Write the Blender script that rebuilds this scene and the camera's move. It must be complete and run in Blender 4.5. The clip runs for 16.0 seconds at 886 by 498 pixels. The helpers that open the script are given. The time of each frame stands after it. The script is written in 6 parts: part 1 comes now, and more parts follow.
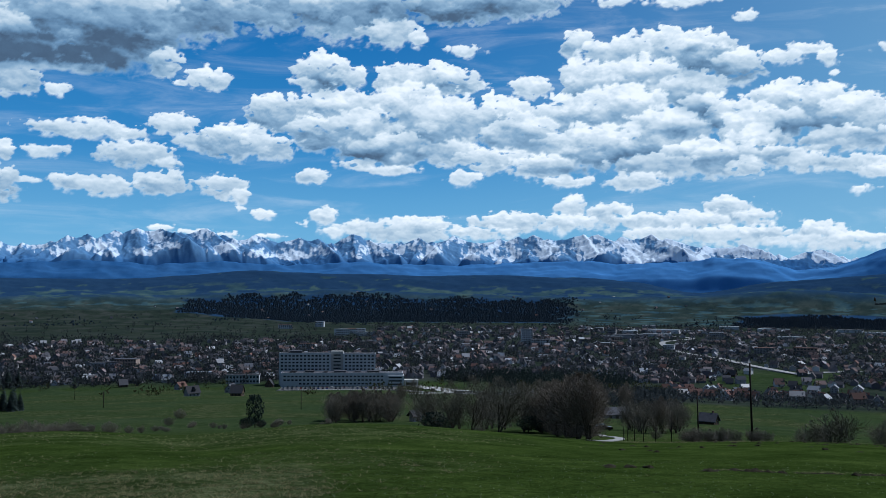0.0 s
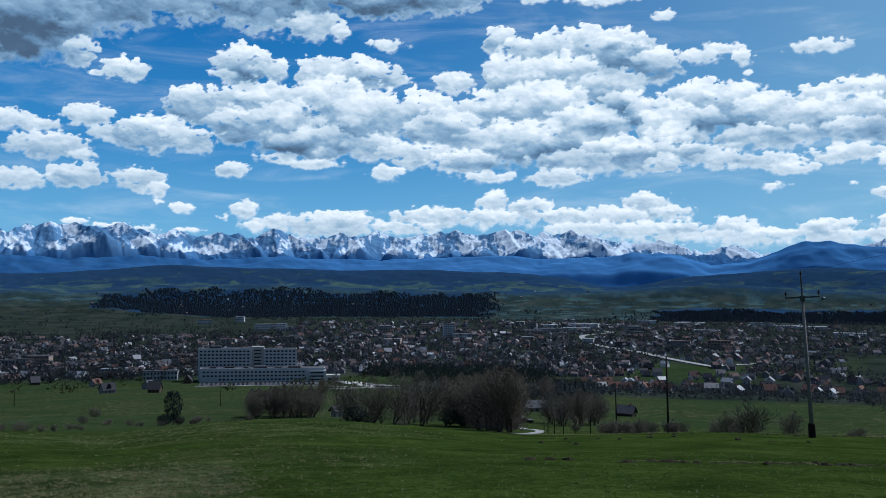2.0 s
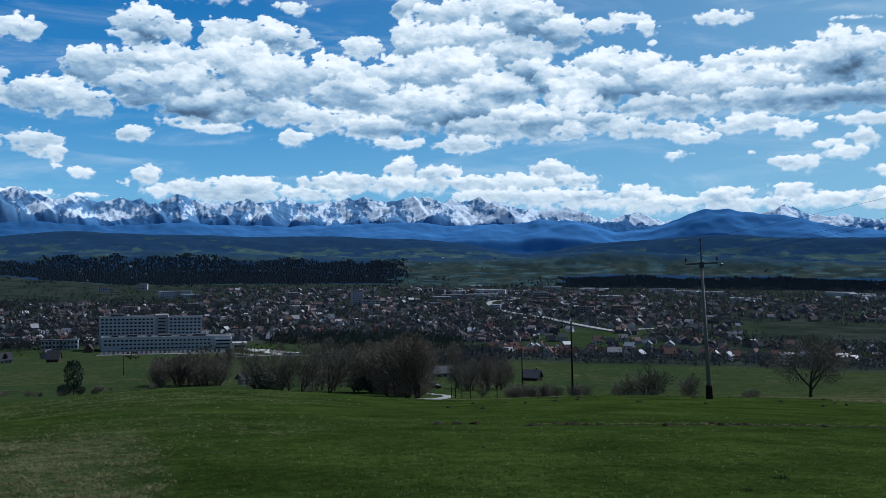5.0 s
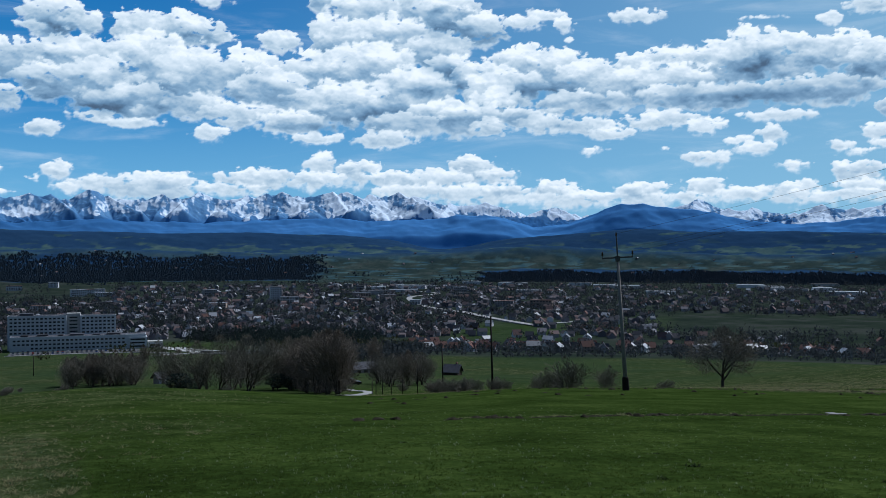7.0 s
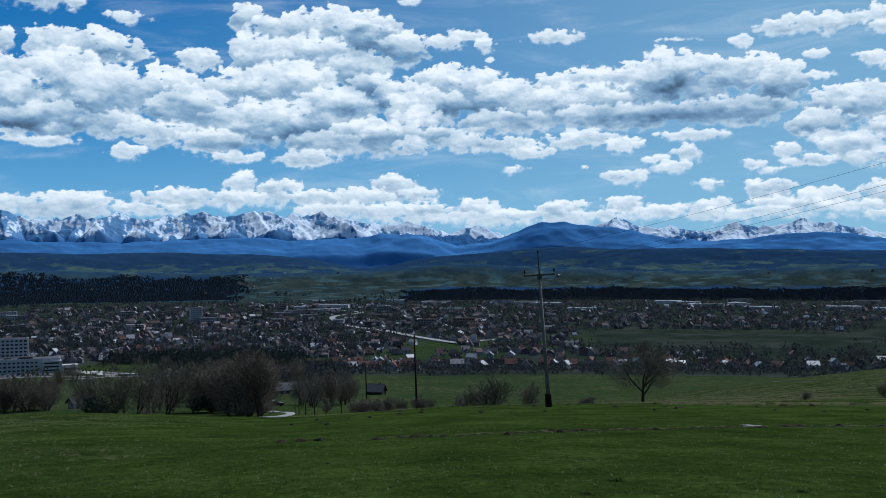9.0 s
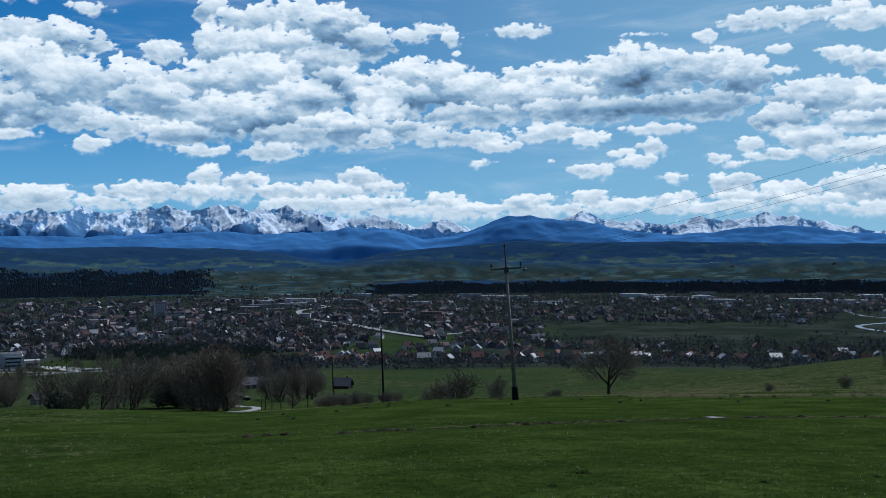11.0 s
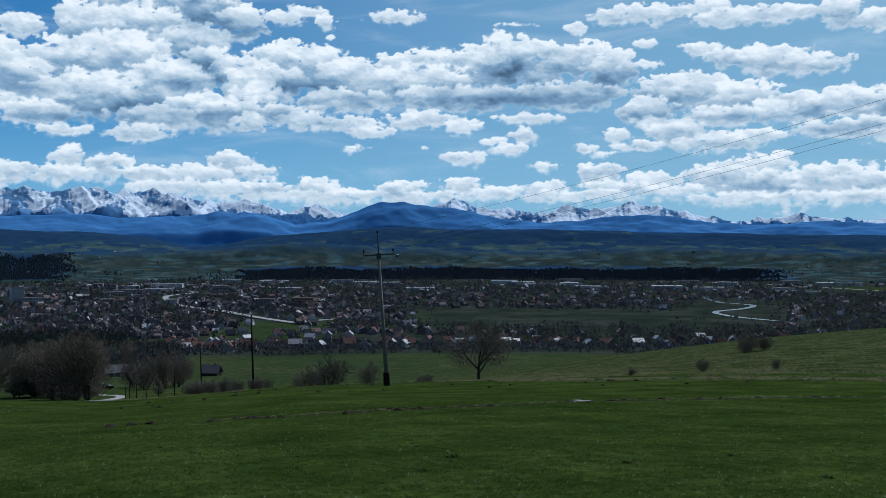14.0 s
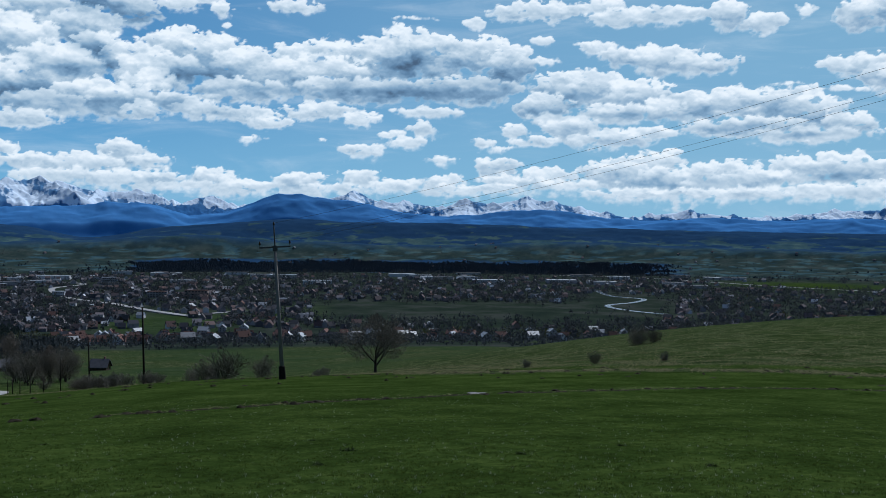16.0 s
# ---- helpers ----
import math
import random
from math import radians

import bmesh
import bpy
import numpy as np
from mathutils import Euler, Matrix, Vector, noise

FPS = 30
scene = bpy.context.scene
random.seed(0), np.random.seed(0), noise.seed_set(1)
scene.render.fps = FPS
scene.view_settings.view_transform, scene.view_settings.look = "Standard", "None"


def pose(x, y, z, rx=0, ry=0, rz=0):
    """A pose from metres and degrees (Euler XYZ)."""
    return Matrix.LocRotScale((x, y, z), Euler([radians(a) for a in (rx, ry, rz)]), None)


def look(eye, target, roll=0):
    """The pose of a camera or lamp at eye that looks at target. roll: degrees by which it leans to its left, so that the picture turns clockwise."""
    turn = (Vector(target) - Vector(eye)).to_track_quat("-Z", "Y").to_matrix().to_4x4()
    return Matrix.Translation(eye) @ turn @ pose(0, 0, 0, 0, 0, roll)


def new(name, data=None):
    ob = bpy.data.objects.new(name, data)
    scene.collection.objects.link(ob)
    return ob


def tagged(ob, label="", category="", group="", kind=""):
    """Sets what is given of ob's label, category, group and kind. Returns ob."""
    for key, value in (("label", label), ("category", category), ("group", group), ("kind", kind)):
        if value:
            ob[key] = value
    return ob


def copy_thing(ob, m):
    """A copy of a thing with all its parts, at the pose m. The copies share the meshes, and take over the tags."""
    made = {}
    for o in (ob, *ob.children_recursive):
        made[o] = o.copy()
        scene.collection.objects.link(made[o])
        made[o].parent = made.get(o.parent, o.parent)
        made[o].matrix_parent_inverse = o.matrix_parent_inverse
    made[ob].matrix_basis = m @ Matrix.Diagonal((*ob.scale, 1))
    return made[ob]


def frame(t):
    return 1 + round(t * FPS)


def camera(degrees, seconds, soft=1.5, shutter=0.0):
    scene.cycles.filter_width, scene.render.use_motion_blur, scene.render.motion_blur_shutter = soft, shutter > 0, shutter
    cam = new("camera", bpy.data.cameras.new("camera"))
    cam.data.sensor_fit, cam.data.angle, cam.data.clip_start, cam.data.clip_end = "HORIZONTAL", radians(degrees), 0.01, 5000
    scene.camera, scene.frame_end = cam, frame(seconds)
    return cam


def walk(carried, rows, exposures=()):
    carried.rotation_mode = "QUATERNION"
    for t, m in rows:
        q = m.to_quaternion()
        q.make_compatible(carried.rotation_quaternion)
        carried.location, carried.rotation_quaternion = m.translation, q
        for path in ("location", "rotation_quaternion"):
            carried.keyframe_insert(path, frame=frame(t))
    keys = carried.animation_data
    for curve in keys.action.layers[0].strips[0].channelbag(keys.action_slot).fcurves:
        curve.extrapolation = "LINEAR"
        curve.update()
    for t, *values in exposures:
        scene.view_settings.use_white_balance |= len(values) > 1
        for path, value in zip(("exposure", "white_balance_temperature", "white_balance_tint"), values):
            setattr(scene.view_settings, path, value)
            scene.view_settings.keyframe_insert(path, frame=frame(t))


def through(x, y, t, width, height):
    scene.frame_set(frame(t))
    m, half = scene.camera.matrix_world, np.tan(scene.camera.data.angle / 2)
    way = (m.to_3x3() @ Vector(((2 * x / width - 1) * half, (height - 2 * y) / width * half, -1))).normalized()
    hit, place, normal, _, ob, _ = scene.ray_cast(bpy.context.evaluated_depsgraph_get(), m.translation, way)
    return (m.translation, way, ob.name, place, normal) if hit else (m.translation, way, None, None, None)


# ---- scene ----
EYE = 1.65
cam = camera(47.8, 16.0, soft=0.85)
# seconds, heading, pitch, lean: the camera turns where it stands
ROWS = [
    (0.0, 0.0, 2.0, 0.25),
    (0.5, -0.79, 2.03, 0.28),
    (1.0, -1.44, 2.01, 0.03),
    (1.5, -2.91, 1.78, 0.19),
    (2.0, -4.45, 1.71, 0.24),
    (2.5, -5.41, 1.86, 0.05),
    (3.0, -6.23, 1.47, 0.04),
    (5.5, -10.79, -0.26, 0.3),
    (6.0, -11.98, 0.06, 0.3),
    (6.5, -13.09, -0.44, 0.28),
    (7.0, -14.3, -0.43, -0.03),
    (7.5, -15.59, -0.07, -0.09),
    (8.0, -16.25, 0.66, -0.33),
    (8.5, -17.37, 0.57, -0.59),
    (9.0, -18.71, 0.62, -0.43),
    (9.5, -19.33, 0.43, -0.53),
    (12.0, -22.32, 0.02, -0.4),
    (12.5, -23.67, -0.23, -0.43),
    (13.0, -25.05, -0.42, -0.38),
    (13.5, -26.11, -0.59, -0.3),
    (14.0, -27.89, -0.58, 0.02),
    (14.5, -29.31, -0.61, 0.13),
    (15.0, -30.99, -0.49, 0.18),
    (15.5, -32.56, -1.12, 0.68),
    (16.0, -33.75, -0.94, 0.56),
]
walk(cam, [(t, look((0, 0, EYE), (-math.sin(radians(yaw)), math.cos(radians(yaw)), EYE + math.tan(radians(pitch))), roll)) for t, yaw, pitch, roll in ROWS],
     exposures=[(0.0, -0.12, 5750, 8), (6.5, -0.12, 5750, 8), (9.5, -0.18, 5750, 8), (16.0, -0.21, 5750, 8)])

# ---- light ----
SUN_HEADING, SUN_HEIGHT = 62.0, 50.0
world = bpy.data.worlds.new("world")
scene.world = world
world.use_nodes = True
wn = world.node_tree.nodes
sky = wn.new("ShaderNodeTexSky")
sky.sky_type, sky.sun_disc = "NISHITA", False
sky.sun_elevation, sky.sun_rotation = radians(SUN_HEIGHT), radians(SUN_HEADING)
sky.altitude, sky.dust_density = 700, 0.6
world.node_tree.links.new(sky.outputs[0], wn["Background"].inputs[0])
wn["Background"].inputs[1].default_value = 0.075
sun = new("sun", bpy.data.lights.new("sun", "SUN"))
sun.data.energy, sun.data.angle, sun.data.color = 4.2, radians(0.6), (1.0, 0.96, 0.91)
_s = Vector((math.sin(radians(SUN_HEADING)) * math.cos(radians(SUN_HEIGHT)), math.cos(radians(SUN_HEADING)) * math.cos(radians(SUN_HEIGHT)), math.sin(radians(SUN_HEIGHT))))
sun.matrix_world = look(_s * 100, (0, 0, 0))

# ---- noise and the lie of the land ----
def lattice(ix, iy, seed):
    h = (ix.astype(np.int64) * 374761393 + iy.astype(np.int64) * 668265263 + seed * 974634541) & 0x7FFFFFFF
    h = ((h ^ (h >> 13)) * 1274126177) & 0x7FFFFFFF
    return (h ^ (h >> 16)) & 0xFFFF


def grad_noise(x, y, seed=0):
    x, y = np.asarray(x, float), np.asarray(y, float)
    x0, y0 = np.floor(x), np.floor(y)
    fx, fy = x - x0, y - y0
    ux, uy = fx * fx * fx * (fx * (fx * 6 - 15) + 10), fy * fy * fy * (fy * (fy * 6 - 15) + 10)

    def g(dx, dy):
        a = lattice(x0 + dx, y0 + dy, seed) * (2 * math.pi / 65536)
        return np.cos(a) * (fx - dx) + np.sin(a) * (fy - dy)
    a, b = g(0, 0) + ux * (g(1, 0) - g(0, 0)), g(0, 1) + ux * (g(1, 1) - g(0, 1))
    return (a + uy * (b - a)) * 1.5


def fbm(x, y, octaves=5, seed=0, gain=0.5, ridged=0):
    """Fractal noise about -1 to 1; ridged 1 gives crests, -1 gives billows, 0 to 1."""
    total, amp, norm = 0.0, 1.0, 0.0
    for i in range(octaves):
        n = grad_noise(x * 2 ** i + 17.3 * i, y * 2 ** i - 9.1 * i, seed + i)
        if ridged:
            n = 1 - np.minimum(np.abs(n) * 1.6, 1) if ridged > 0 else np.minimum(np.abs(n) * 1.8, 1)
        total, norm, amp = total + amp * n, norm + amp, amp * gain
    return total / norm


def ease(x, a, b):
    t = np.clip((np.asarray(x, float) - a) / (b - a), 0, 1)
    return t * t * (3 - 2 * t)


def bump_at(a, centre, wide):
    return np.exp(-((a - centre) / wide) ** 2)


def ground_z(a, r):
    """Height of the ground at heading a (degrees clockwise of the first view) and r metres from the camera's foot."""
    a, r = np.broadcast_arrays(np.asarray(a, float), np.asarray(r, float))
    west = np.interp(r, [0, 75, 124, 200, 280, 400, 550, 700, 850, 920, 1000, 2500], [0, -9.2, -16.7, -28.0, -37.6, -49.3, -61.8, -75.6, -90.0, -95.2, -99.0, -99.0])
    east = np.interp(r, [0, 40, 75, 105, 180, 270, 320, 420, 600, 800, 1000, 2500], [0, -4.6, -7.7, -9.8, -13.1, -17.2, -24.6, -44.0, -65.0, -83.0, -99.0, -99.0])
    w = ease(a, 21, 61) * (1 - ease(a, 100, 140))
    z = west + (east - west) * w
    # the hill goes on rising behind the camera
    z = z + 0.26 * np.minimum(r, 420) * ease(a, 68, 108) * (1 - ease(a, 290, 328))
    # the near field's edge swells and sinks
    z = z + ease(r, 20, 70) * (1 - ease(r, 110, 220)) * (0.45 * bump_at(a, -6, 7) - 0.75 * bump_at(a, 10, 7) + 0.5 * bump_at(a, -22, 6) - 0.35 * bump_at(a, -14, 4))
    x, y = r * np.sin(np.radians(a)), r * np.cos(np.radians(a))
    z = z + 0.10 * fbm(x / 9, y / 9, 3, 5) * ease(r, 2, 12) + 0.5 * fbm(x / 60, y / 60, 3, 8) * ease(r, 60, 200) * (1 - ease(r, 800, 1000))
    z = z + 1.6 * fbm(x / 140, y / 140, 3, 9) * ease(r, 150, 350) * (1 - ease(r, 600, 760))
    # beyond the town the plain rises into hills, drawn closer together than they lie
    near, r = r, np.where(r > 2500, 2500 + (r - 2500) / 0.6, r)
    far = np.interp(r, [2500, 2800, 3150, 3400, 3900], [-2.30, -1.90, -1.10, -0.75, -0.75])
    crest = (0.10 + 0.50 * bump_at(a, -10, 5.5) + 0.38 * bump_at(a, 2, 9) + 0.10 * bump_at(a, -24, 4) - 0.6 * bump_at(a, 14.3, 2.6)
             + 0.42 * bump_at(a, 33, 9) + 0.34 * bump_at(a, 24, 5) + 0.12 * bump_at(a, 49, 7) + 0.05 * fbm(a / 5, a * 0 + 3, 4, 21))
    fore = -0.75 + 0.45 * bump_at(a, 20, 6) + 0.35 * bump_at(a, -6, 9) + 0.28 * bump_at(a, 42, 6) + 0.14 * fbm(a / 4, a * 0 + 8, 3, 27)
    e = far + (crest - far) * ease(r, 3300, 3700) * (1 - 0.5 * ease(r, 3720, 3900))
    e = e + np.maximum(fore - far, 0) * bump_at(r, 3230, 110)
    e = e + (0.13 * fbm(a / 4.5, r / 170, 4, 33) + 0.05 * fbm(a / 1.2, r / 60, 3, 35)) * ease(r, 2750, 3100)
    zf = EYE + near * np.tan(np.radians(e))
    k = ease(r, 2450, 2650)
    return z * (1 - k) + zf * k


def spot(a, r, dz=0.0):
    return Vector((r * math.sin(radians(a)), r * math.cos(radians(a)), float(ground_z(a, r)) + dz))


# ---- materials ----
def material(name, rough=0.8, metal=0.0):
    m = bpy.data.materials.new(name)
    m.use_nodes = True
    b = m.node_tree.nodes["Principled BSDF"]
    b.inputs["Roughness"].default_value, b.inputs["Metallic"].default_value = rough, metal
    b.inputs["Specular IOR Level"].default_value = 0.1 if rough > 0.75 else 0.5
    return m, m.node_tree.nodes, m.node_tree.links, b


def add(nodes, kind, **values):
    n = nodes.new("ShaderNode" + kind)
    for k, v in values.items():
        if k in n.inputs:
            n.inputs[k].default_value = v
    return n


def coords(nodes, links, space="Object", scale=(1, 1, 1)):
    t, m = nodes.new("ShaderNodeTexCoord"), nodes.new("ShaderNodeMapping")
    m.inputs["Scale"].default_value = scale
    links.new(t.outputs[space], m.inputs["Vector"])
    return m.outputs[0]


def noise_tex(nodes, links, vec, scale, detail=4, rough=0.6, warp=0.0):
    n = add(nodes, "TexNoise", Scale=scale, Detail=detail, Roughness=rough, Distortion=warp)
    links.new(vec, n.inputs["Vector"])
    return n.outputs["Fac"]


def ramp(nodes, links, fac, stops):
    r = nodes.new("ShaderNodeValToRGB")
    e = r.color_ramp.elements
    e[0].position, e[0].color = stops[0][0], (*stops[0][1], 1)
    e[1].position, e[1].color = stops[-1][0], (*stops[-1][1], 1)
    for p, c in stops[1:-1]:
        e.new(p).color = (*c, 1)
    links.new(fac, r.inputs[0])
    return r.outputs[0]


def mix(nodes, links, fac, a, b):
    m = nodes.new("ShaderNodeMix")
    m.data_type = "RGBA"
    for socket, v in ((m.inputs[0], fac), (m.inputs[6], a), (m.inputs[7], b)):
        if isinstance(v, (tuple, list)):
            socket.default_value = (*v, 1)
        elif isinstance(v, (int, float)):
            socket.default_value = v
        else:
            links.new(v, socket)
    return m.outputs[2]


def calc(nodes, links, op, a, b=0.0, c=0.0, clamp=False):
    m = nodes.new("ShaderNodeMath")
    m.operation, m.use_clamp = op, clamp
    for i, v in enumerate((a, b, c)):
        if isinstance(v, (int, float)):
            m.inputs[i].default_value = v
        else:
            links.new(v, m.inputs[i])
    return m.outputs[0]


def step(nodes, links, v, a, b):
    m = nodes.new("ShaderNodeMapRange")
    m.interpolation_type = "SMOOTHSTEP"
    m.inputs[1].default_value, m.inputs[2].default_value = a, b
    links.new(v, m.inputs[0])
    return m.outputs[0]


def bumpy(nodes, links, b, height, strength=0.4, distance=0.02):
    n = add(nodes, "Bump", Strength=strength, Distance=distance)
    links.new(height, n.inputs["Height"])
    links.new(n.outputs[0], b.inputs["Normal"])


def plain(name, colour, rough=0.8, metal=0.0, vary=0.25, scale=3.0, by_object=0.0, relief=0.0):
    """A worn surface: colour varied at two scales and, by by_object, from thing to thing."""
    m, n, l, b = material(name, rough, metal)
    v = coords(n, l)
    f = calc(n, l, "ADD", calc(n, l, "MULTIPLY", noise_tex(n, l, v, scale, 5), 0.6), calc(n, l, "MULTIPLY", noise_tex(n, l, v, scale * 9, 3), 0.4))
    dark, light = tuple(c * (1 - vary) for c in colour), tuple(min(1, c * (1 + vary)) for c in colour)
    col = ramp(n, l, f, [(0.3, dark), (0.7, light)])
    if by_object:
        info = n.new("ShaderNodeObjectInfo")
        hsv = n.new("ShaderNodeHueSaturation")
        l.new(calc(n, l, "MULTIPLY_ADD", info.outputs["Random"], 2 * by_object, 1 - by_object), hsv.inputs["Value"])
        l.new(col, hsv.inputs["Color"])
        col = hsv.outputs[0]
    l.new(col, b.inputs["Base Color"])
    if relief:
        bumpy(n, l, b, f, 0.5, relief)
    return m


# ---- mesh helpers ----
class Shape:
    """Collects vertices and faces for one mesh."""

    def __init__(self):
        self.v, self.f, self.n = [], [], 0

    def put(self, verts, faces):
        verts = np.asarray(verts, float)
        self.v.append(verts)
        self.f += [tuple(i + self.n for i in f) for f in faces]
        self.n += len(verts)
        return self

    def box(self, x0, y0, z0, x1, y1, z1):
        p = [(x, y, z) for z in (z0, z1) for x, y in ((x0, y0), (x1, y0), (x1, y1), (x0, y1))]
        return self.put(p, [(3, 2, 1, 0), (4, 5, 6, 7), (0, 1, 5, 4), (1, 2, 6, 5), (2, 3, 7, 6), (3, 0, 4, 7)])

    def tube(self, a, b, ra, rb, sides=6, cap=True):
        a, b = Vector(a), Vector(b)
        d = (b - a).normalized()
        u = d.orthogonal().normalized()
        w = d.cross(u)
        ring = [(u * math.cos(2 * math.pi * i / sides) + w * math.sin(2 * math.pi * i / sides)) for i in range(sides)]
        p = [a + q * ra for q in ring] + [b + q * rb for q in ring]
        f = [(i, (i + 1) % sides, sides + (i + 1) % sides, sides + i) for i in range(sides)]
        if cap:
            f += [tuple(range(sides - 1, -1, -1)), tuple(range(sides, 2 * sides))]
        return self.put(p, f)

    def mesh(self, name, *mats, smooth=False):
        me = bpy.data.meshes.new(name)
        me.from_pydata(np.concatenate(self.v).tolist() if self.v else [], [], self.f)
        for m in mats:
            me.materials.append(m)
        if smooth:
            me.polygons.foreach_set("use_smooth", np.ones(len(me.polygons), bool))
        me.update()
        return me


def triangles(name, verts, faces, *mats, smooth=False):
    """A mesh from numpy arrays of places and of corners, three or four to a face."""
    verts, faces = np.asarray(verts, np.float32), np.asarray(faces, np.int32)
    me = bpy.data.meshes.new(name)
    k = faces.shape[1]
    me.vertices.add(len(verts))
    me.vertices.foreach_set("co", verts.ravel())
    me.loops.add(faces.size)
    me.loops.foreach_set("vertex_index", faces.ravel())
    me.polygons.add(len(faces))
    me.polygons.foreach_set("loop_start", np.arange(0, faces.size, k, dtype=np.int32))
    me.polygons.foreach_set("loop_total", np.full(len(faces), k, np.int32))
    if smooth:
        me.polygons.foreach_set("use_smooth", np.ones(len(faces), bool))
    for m in mats:
        me.materials.append(m)
    me.update(calc_edges=True)
    return me


def sheet(rows, cols, wrap=False):
    i, j = np.meshgrid(np.arange(rows - 1), np.arange(cols - (0 if wrap else 1)), indexing="ij")
    k = (j + 1) % cols
    return np.stack([i * cols + j, i * cols + k, (i + 1) * cols + k, (i + 1) * cols + j], -1).reshape(-1, 4)


def part(name, mesh, parent, label="", loc=None, kind=""):
    ob = new(name, mesh)
    ob.parent = parent
    if loc is not None:
        ob.matrix_basis = loc if isinstance(loc, Matrix) else Matrix.Translation(loc)
    return tagged(ob, label, kind=kind)


def thing(name, m, label, category, group=""):
    ob = new(name)
    ob.empty_display_size = 0.1
    ob.matrix_world = m
    return tagged(ob, label, category, group)


def facing(a, r, turn=0.0, dz=0.0):
    """The pose of a thing on the ground whose front (-y) looks at the camera, turned by so many degrees."""
    p = spot(a, r, dz)
    return pose(p.x, p.y, p.z, 0, 0, -a + turn)

# ---- sky ----
# swells of the banks of cloud: heading, height, half-width, half-height in degrees
BANK_EAST = [(-22.5, 13.75, 3.9, 2.29), (-18.2, 13.55, 3.53, 2.6), (-25.7, 12.69, 3.18, 1.75), (-14.6, 14.85, 3.36, 2.02), (-9.9, 15.58, 3.8, 1.75), (-5.4, 15.15, 3.56, 1.77), (-3.1, 14.06, 1.63, 0.8), (0.5, 15.85, 3.59, 1.4), (4.4, 15.97, 2.76, 1.28), (-20.0, 17.57, 12.04, 1.98), (-5.4, 18.61, 13.39, 1.78), (-15.7, 11.92, 0.91, 0.85)]
PUFFS_EAST = [(-23.5, 10.47, 1.37, 0.93), (-21.1, 10.21, 0.62, 0.41), (-13.4, 11.13, 1.23, 0.74), (-14.8, 10.91, 0.55, 0.27), (-1.5, 13.77, 0.46, 0.5), (-20.1, 8.19, 2.44, 0.54), (-17.9, 8.06, 1.33, 0.43), (-15.1, 8.59, 1.15, 0.68), (-17.2, 6.96, 1.93, 0.71), (-15.4, 6.51, 0.76, 0.34), (-21.9, 6.89, 1.06, 0.36), (-23.8, 6.79, 0.49, 0.59), (-22.9, 5.29, 0.99, 0.24), (-20.6, 5.3, 1.14, 0.48), (-18.6, 5.16, 1.46, 0.52), (-15.8, 5.37, 1.44, 0.75), (-12.6, 5.34, 1.24, 0.69), (-11.5, 4.89, 0.62, 0.38), (-10.2, 3.87, 0.75, 0.25), (-11.6, 4.1, 0.25, 0.19), (-7.6, 5.99, 0.86, 0.48), (1.3, 13.16, 1.04, 0.37), (1.2, 5.92, 0.88, 0.48)]
BANK_MIDDLE = [(-7.0, 11.7, 1.61, 1.19), (-5.2, 11.52, 0.84, 0.82), (-8.1, 11.2, 0.7, 0.37), (-9.5, 9.43, 1.77, 1.13), (-11.7, 7.79, 2.12, 1.04), (-9.8, 7.53, 1.42, 0.82), (-13.9, 7.81, 1.1, 0.68), (-6.0, 9.36, 2.32, 1.65), (-4.7, 8.27, 2.2, 1.53), (-7.3, 8.38, 1.6, 1.08), (-2.8, 11.32, 1.17, 1.13), (-0.8, 11.34, 1.82, 1.2), (0.6, 11.34, 1.47, 0.88), (1.8, 11.18, 0.78, 0.38), (-2.1, 9.26, 2.53, 2.1), (-2.8, 7.5, 2.59, 1.03), (-3.1, 6.44, 1.55, 0.32), (-4.7, 6.68, 1.23, 0.38), (0.5, 8.8, 2.28, 1.85)]
BANK_INNER = [(0.5, 7.36, 1.95, 0.83), (5.0, 11.0, 1.1, 0.63), (3.1, 9.12, 2.21, 1.53), (4.4, 8.16, 2.26, 1.47), (2.8, 7.04, 1.95, 0.71), (5.7, 6.55, 1.87, 0.7), (7.0, 5.74, 1.47, 0.35), (7.0, 9.24, 1.92, 1.33), (8.6, 7.63, 2.86, 1.33), (10.1, 9.34, 2.77, 1.76), (12.6, 8.02, 2.48, 1.75), (14.8, 9.5, 1.34, 1.05), (15.1, 6.86, 2.57, 1.12), (10.8, 5.7, 1.63, 0.57), (16.6, 8.97, 1.64, 1.22), (16.9, 6.35, 0.95, 0.62), (17.3, 7.56, 1.36, 1.1), (12.0, 6.47, 2.49, 0.69)]
BANK_TOWER = [(7.6, 13.3, 1.06, 0.86), (9.2, 12.73, 1.46, 0.93), (7.9, 11.27, 1.21, 1.5), (10.5, 12.81, 1.45, 1.04), (12.7, 13.12, 1.74, 1.0), (14.5, 12.72, 1.9, 1.21), (16.6, 11.79, 1.38, 1.08), (11.1, 11.18, 2.76, 1.42), (13.9, 10.61, 1.9, 1.11), (19.9, 12.54, 1.15, 0.38), (21.1, 12.01, 0.57, 0.41), (16.9, 14.52, 0.78, 0.35), (13.6, 15.48, 1.85, 0.33), (9.8, 15.72, 1.05, 0.33)]
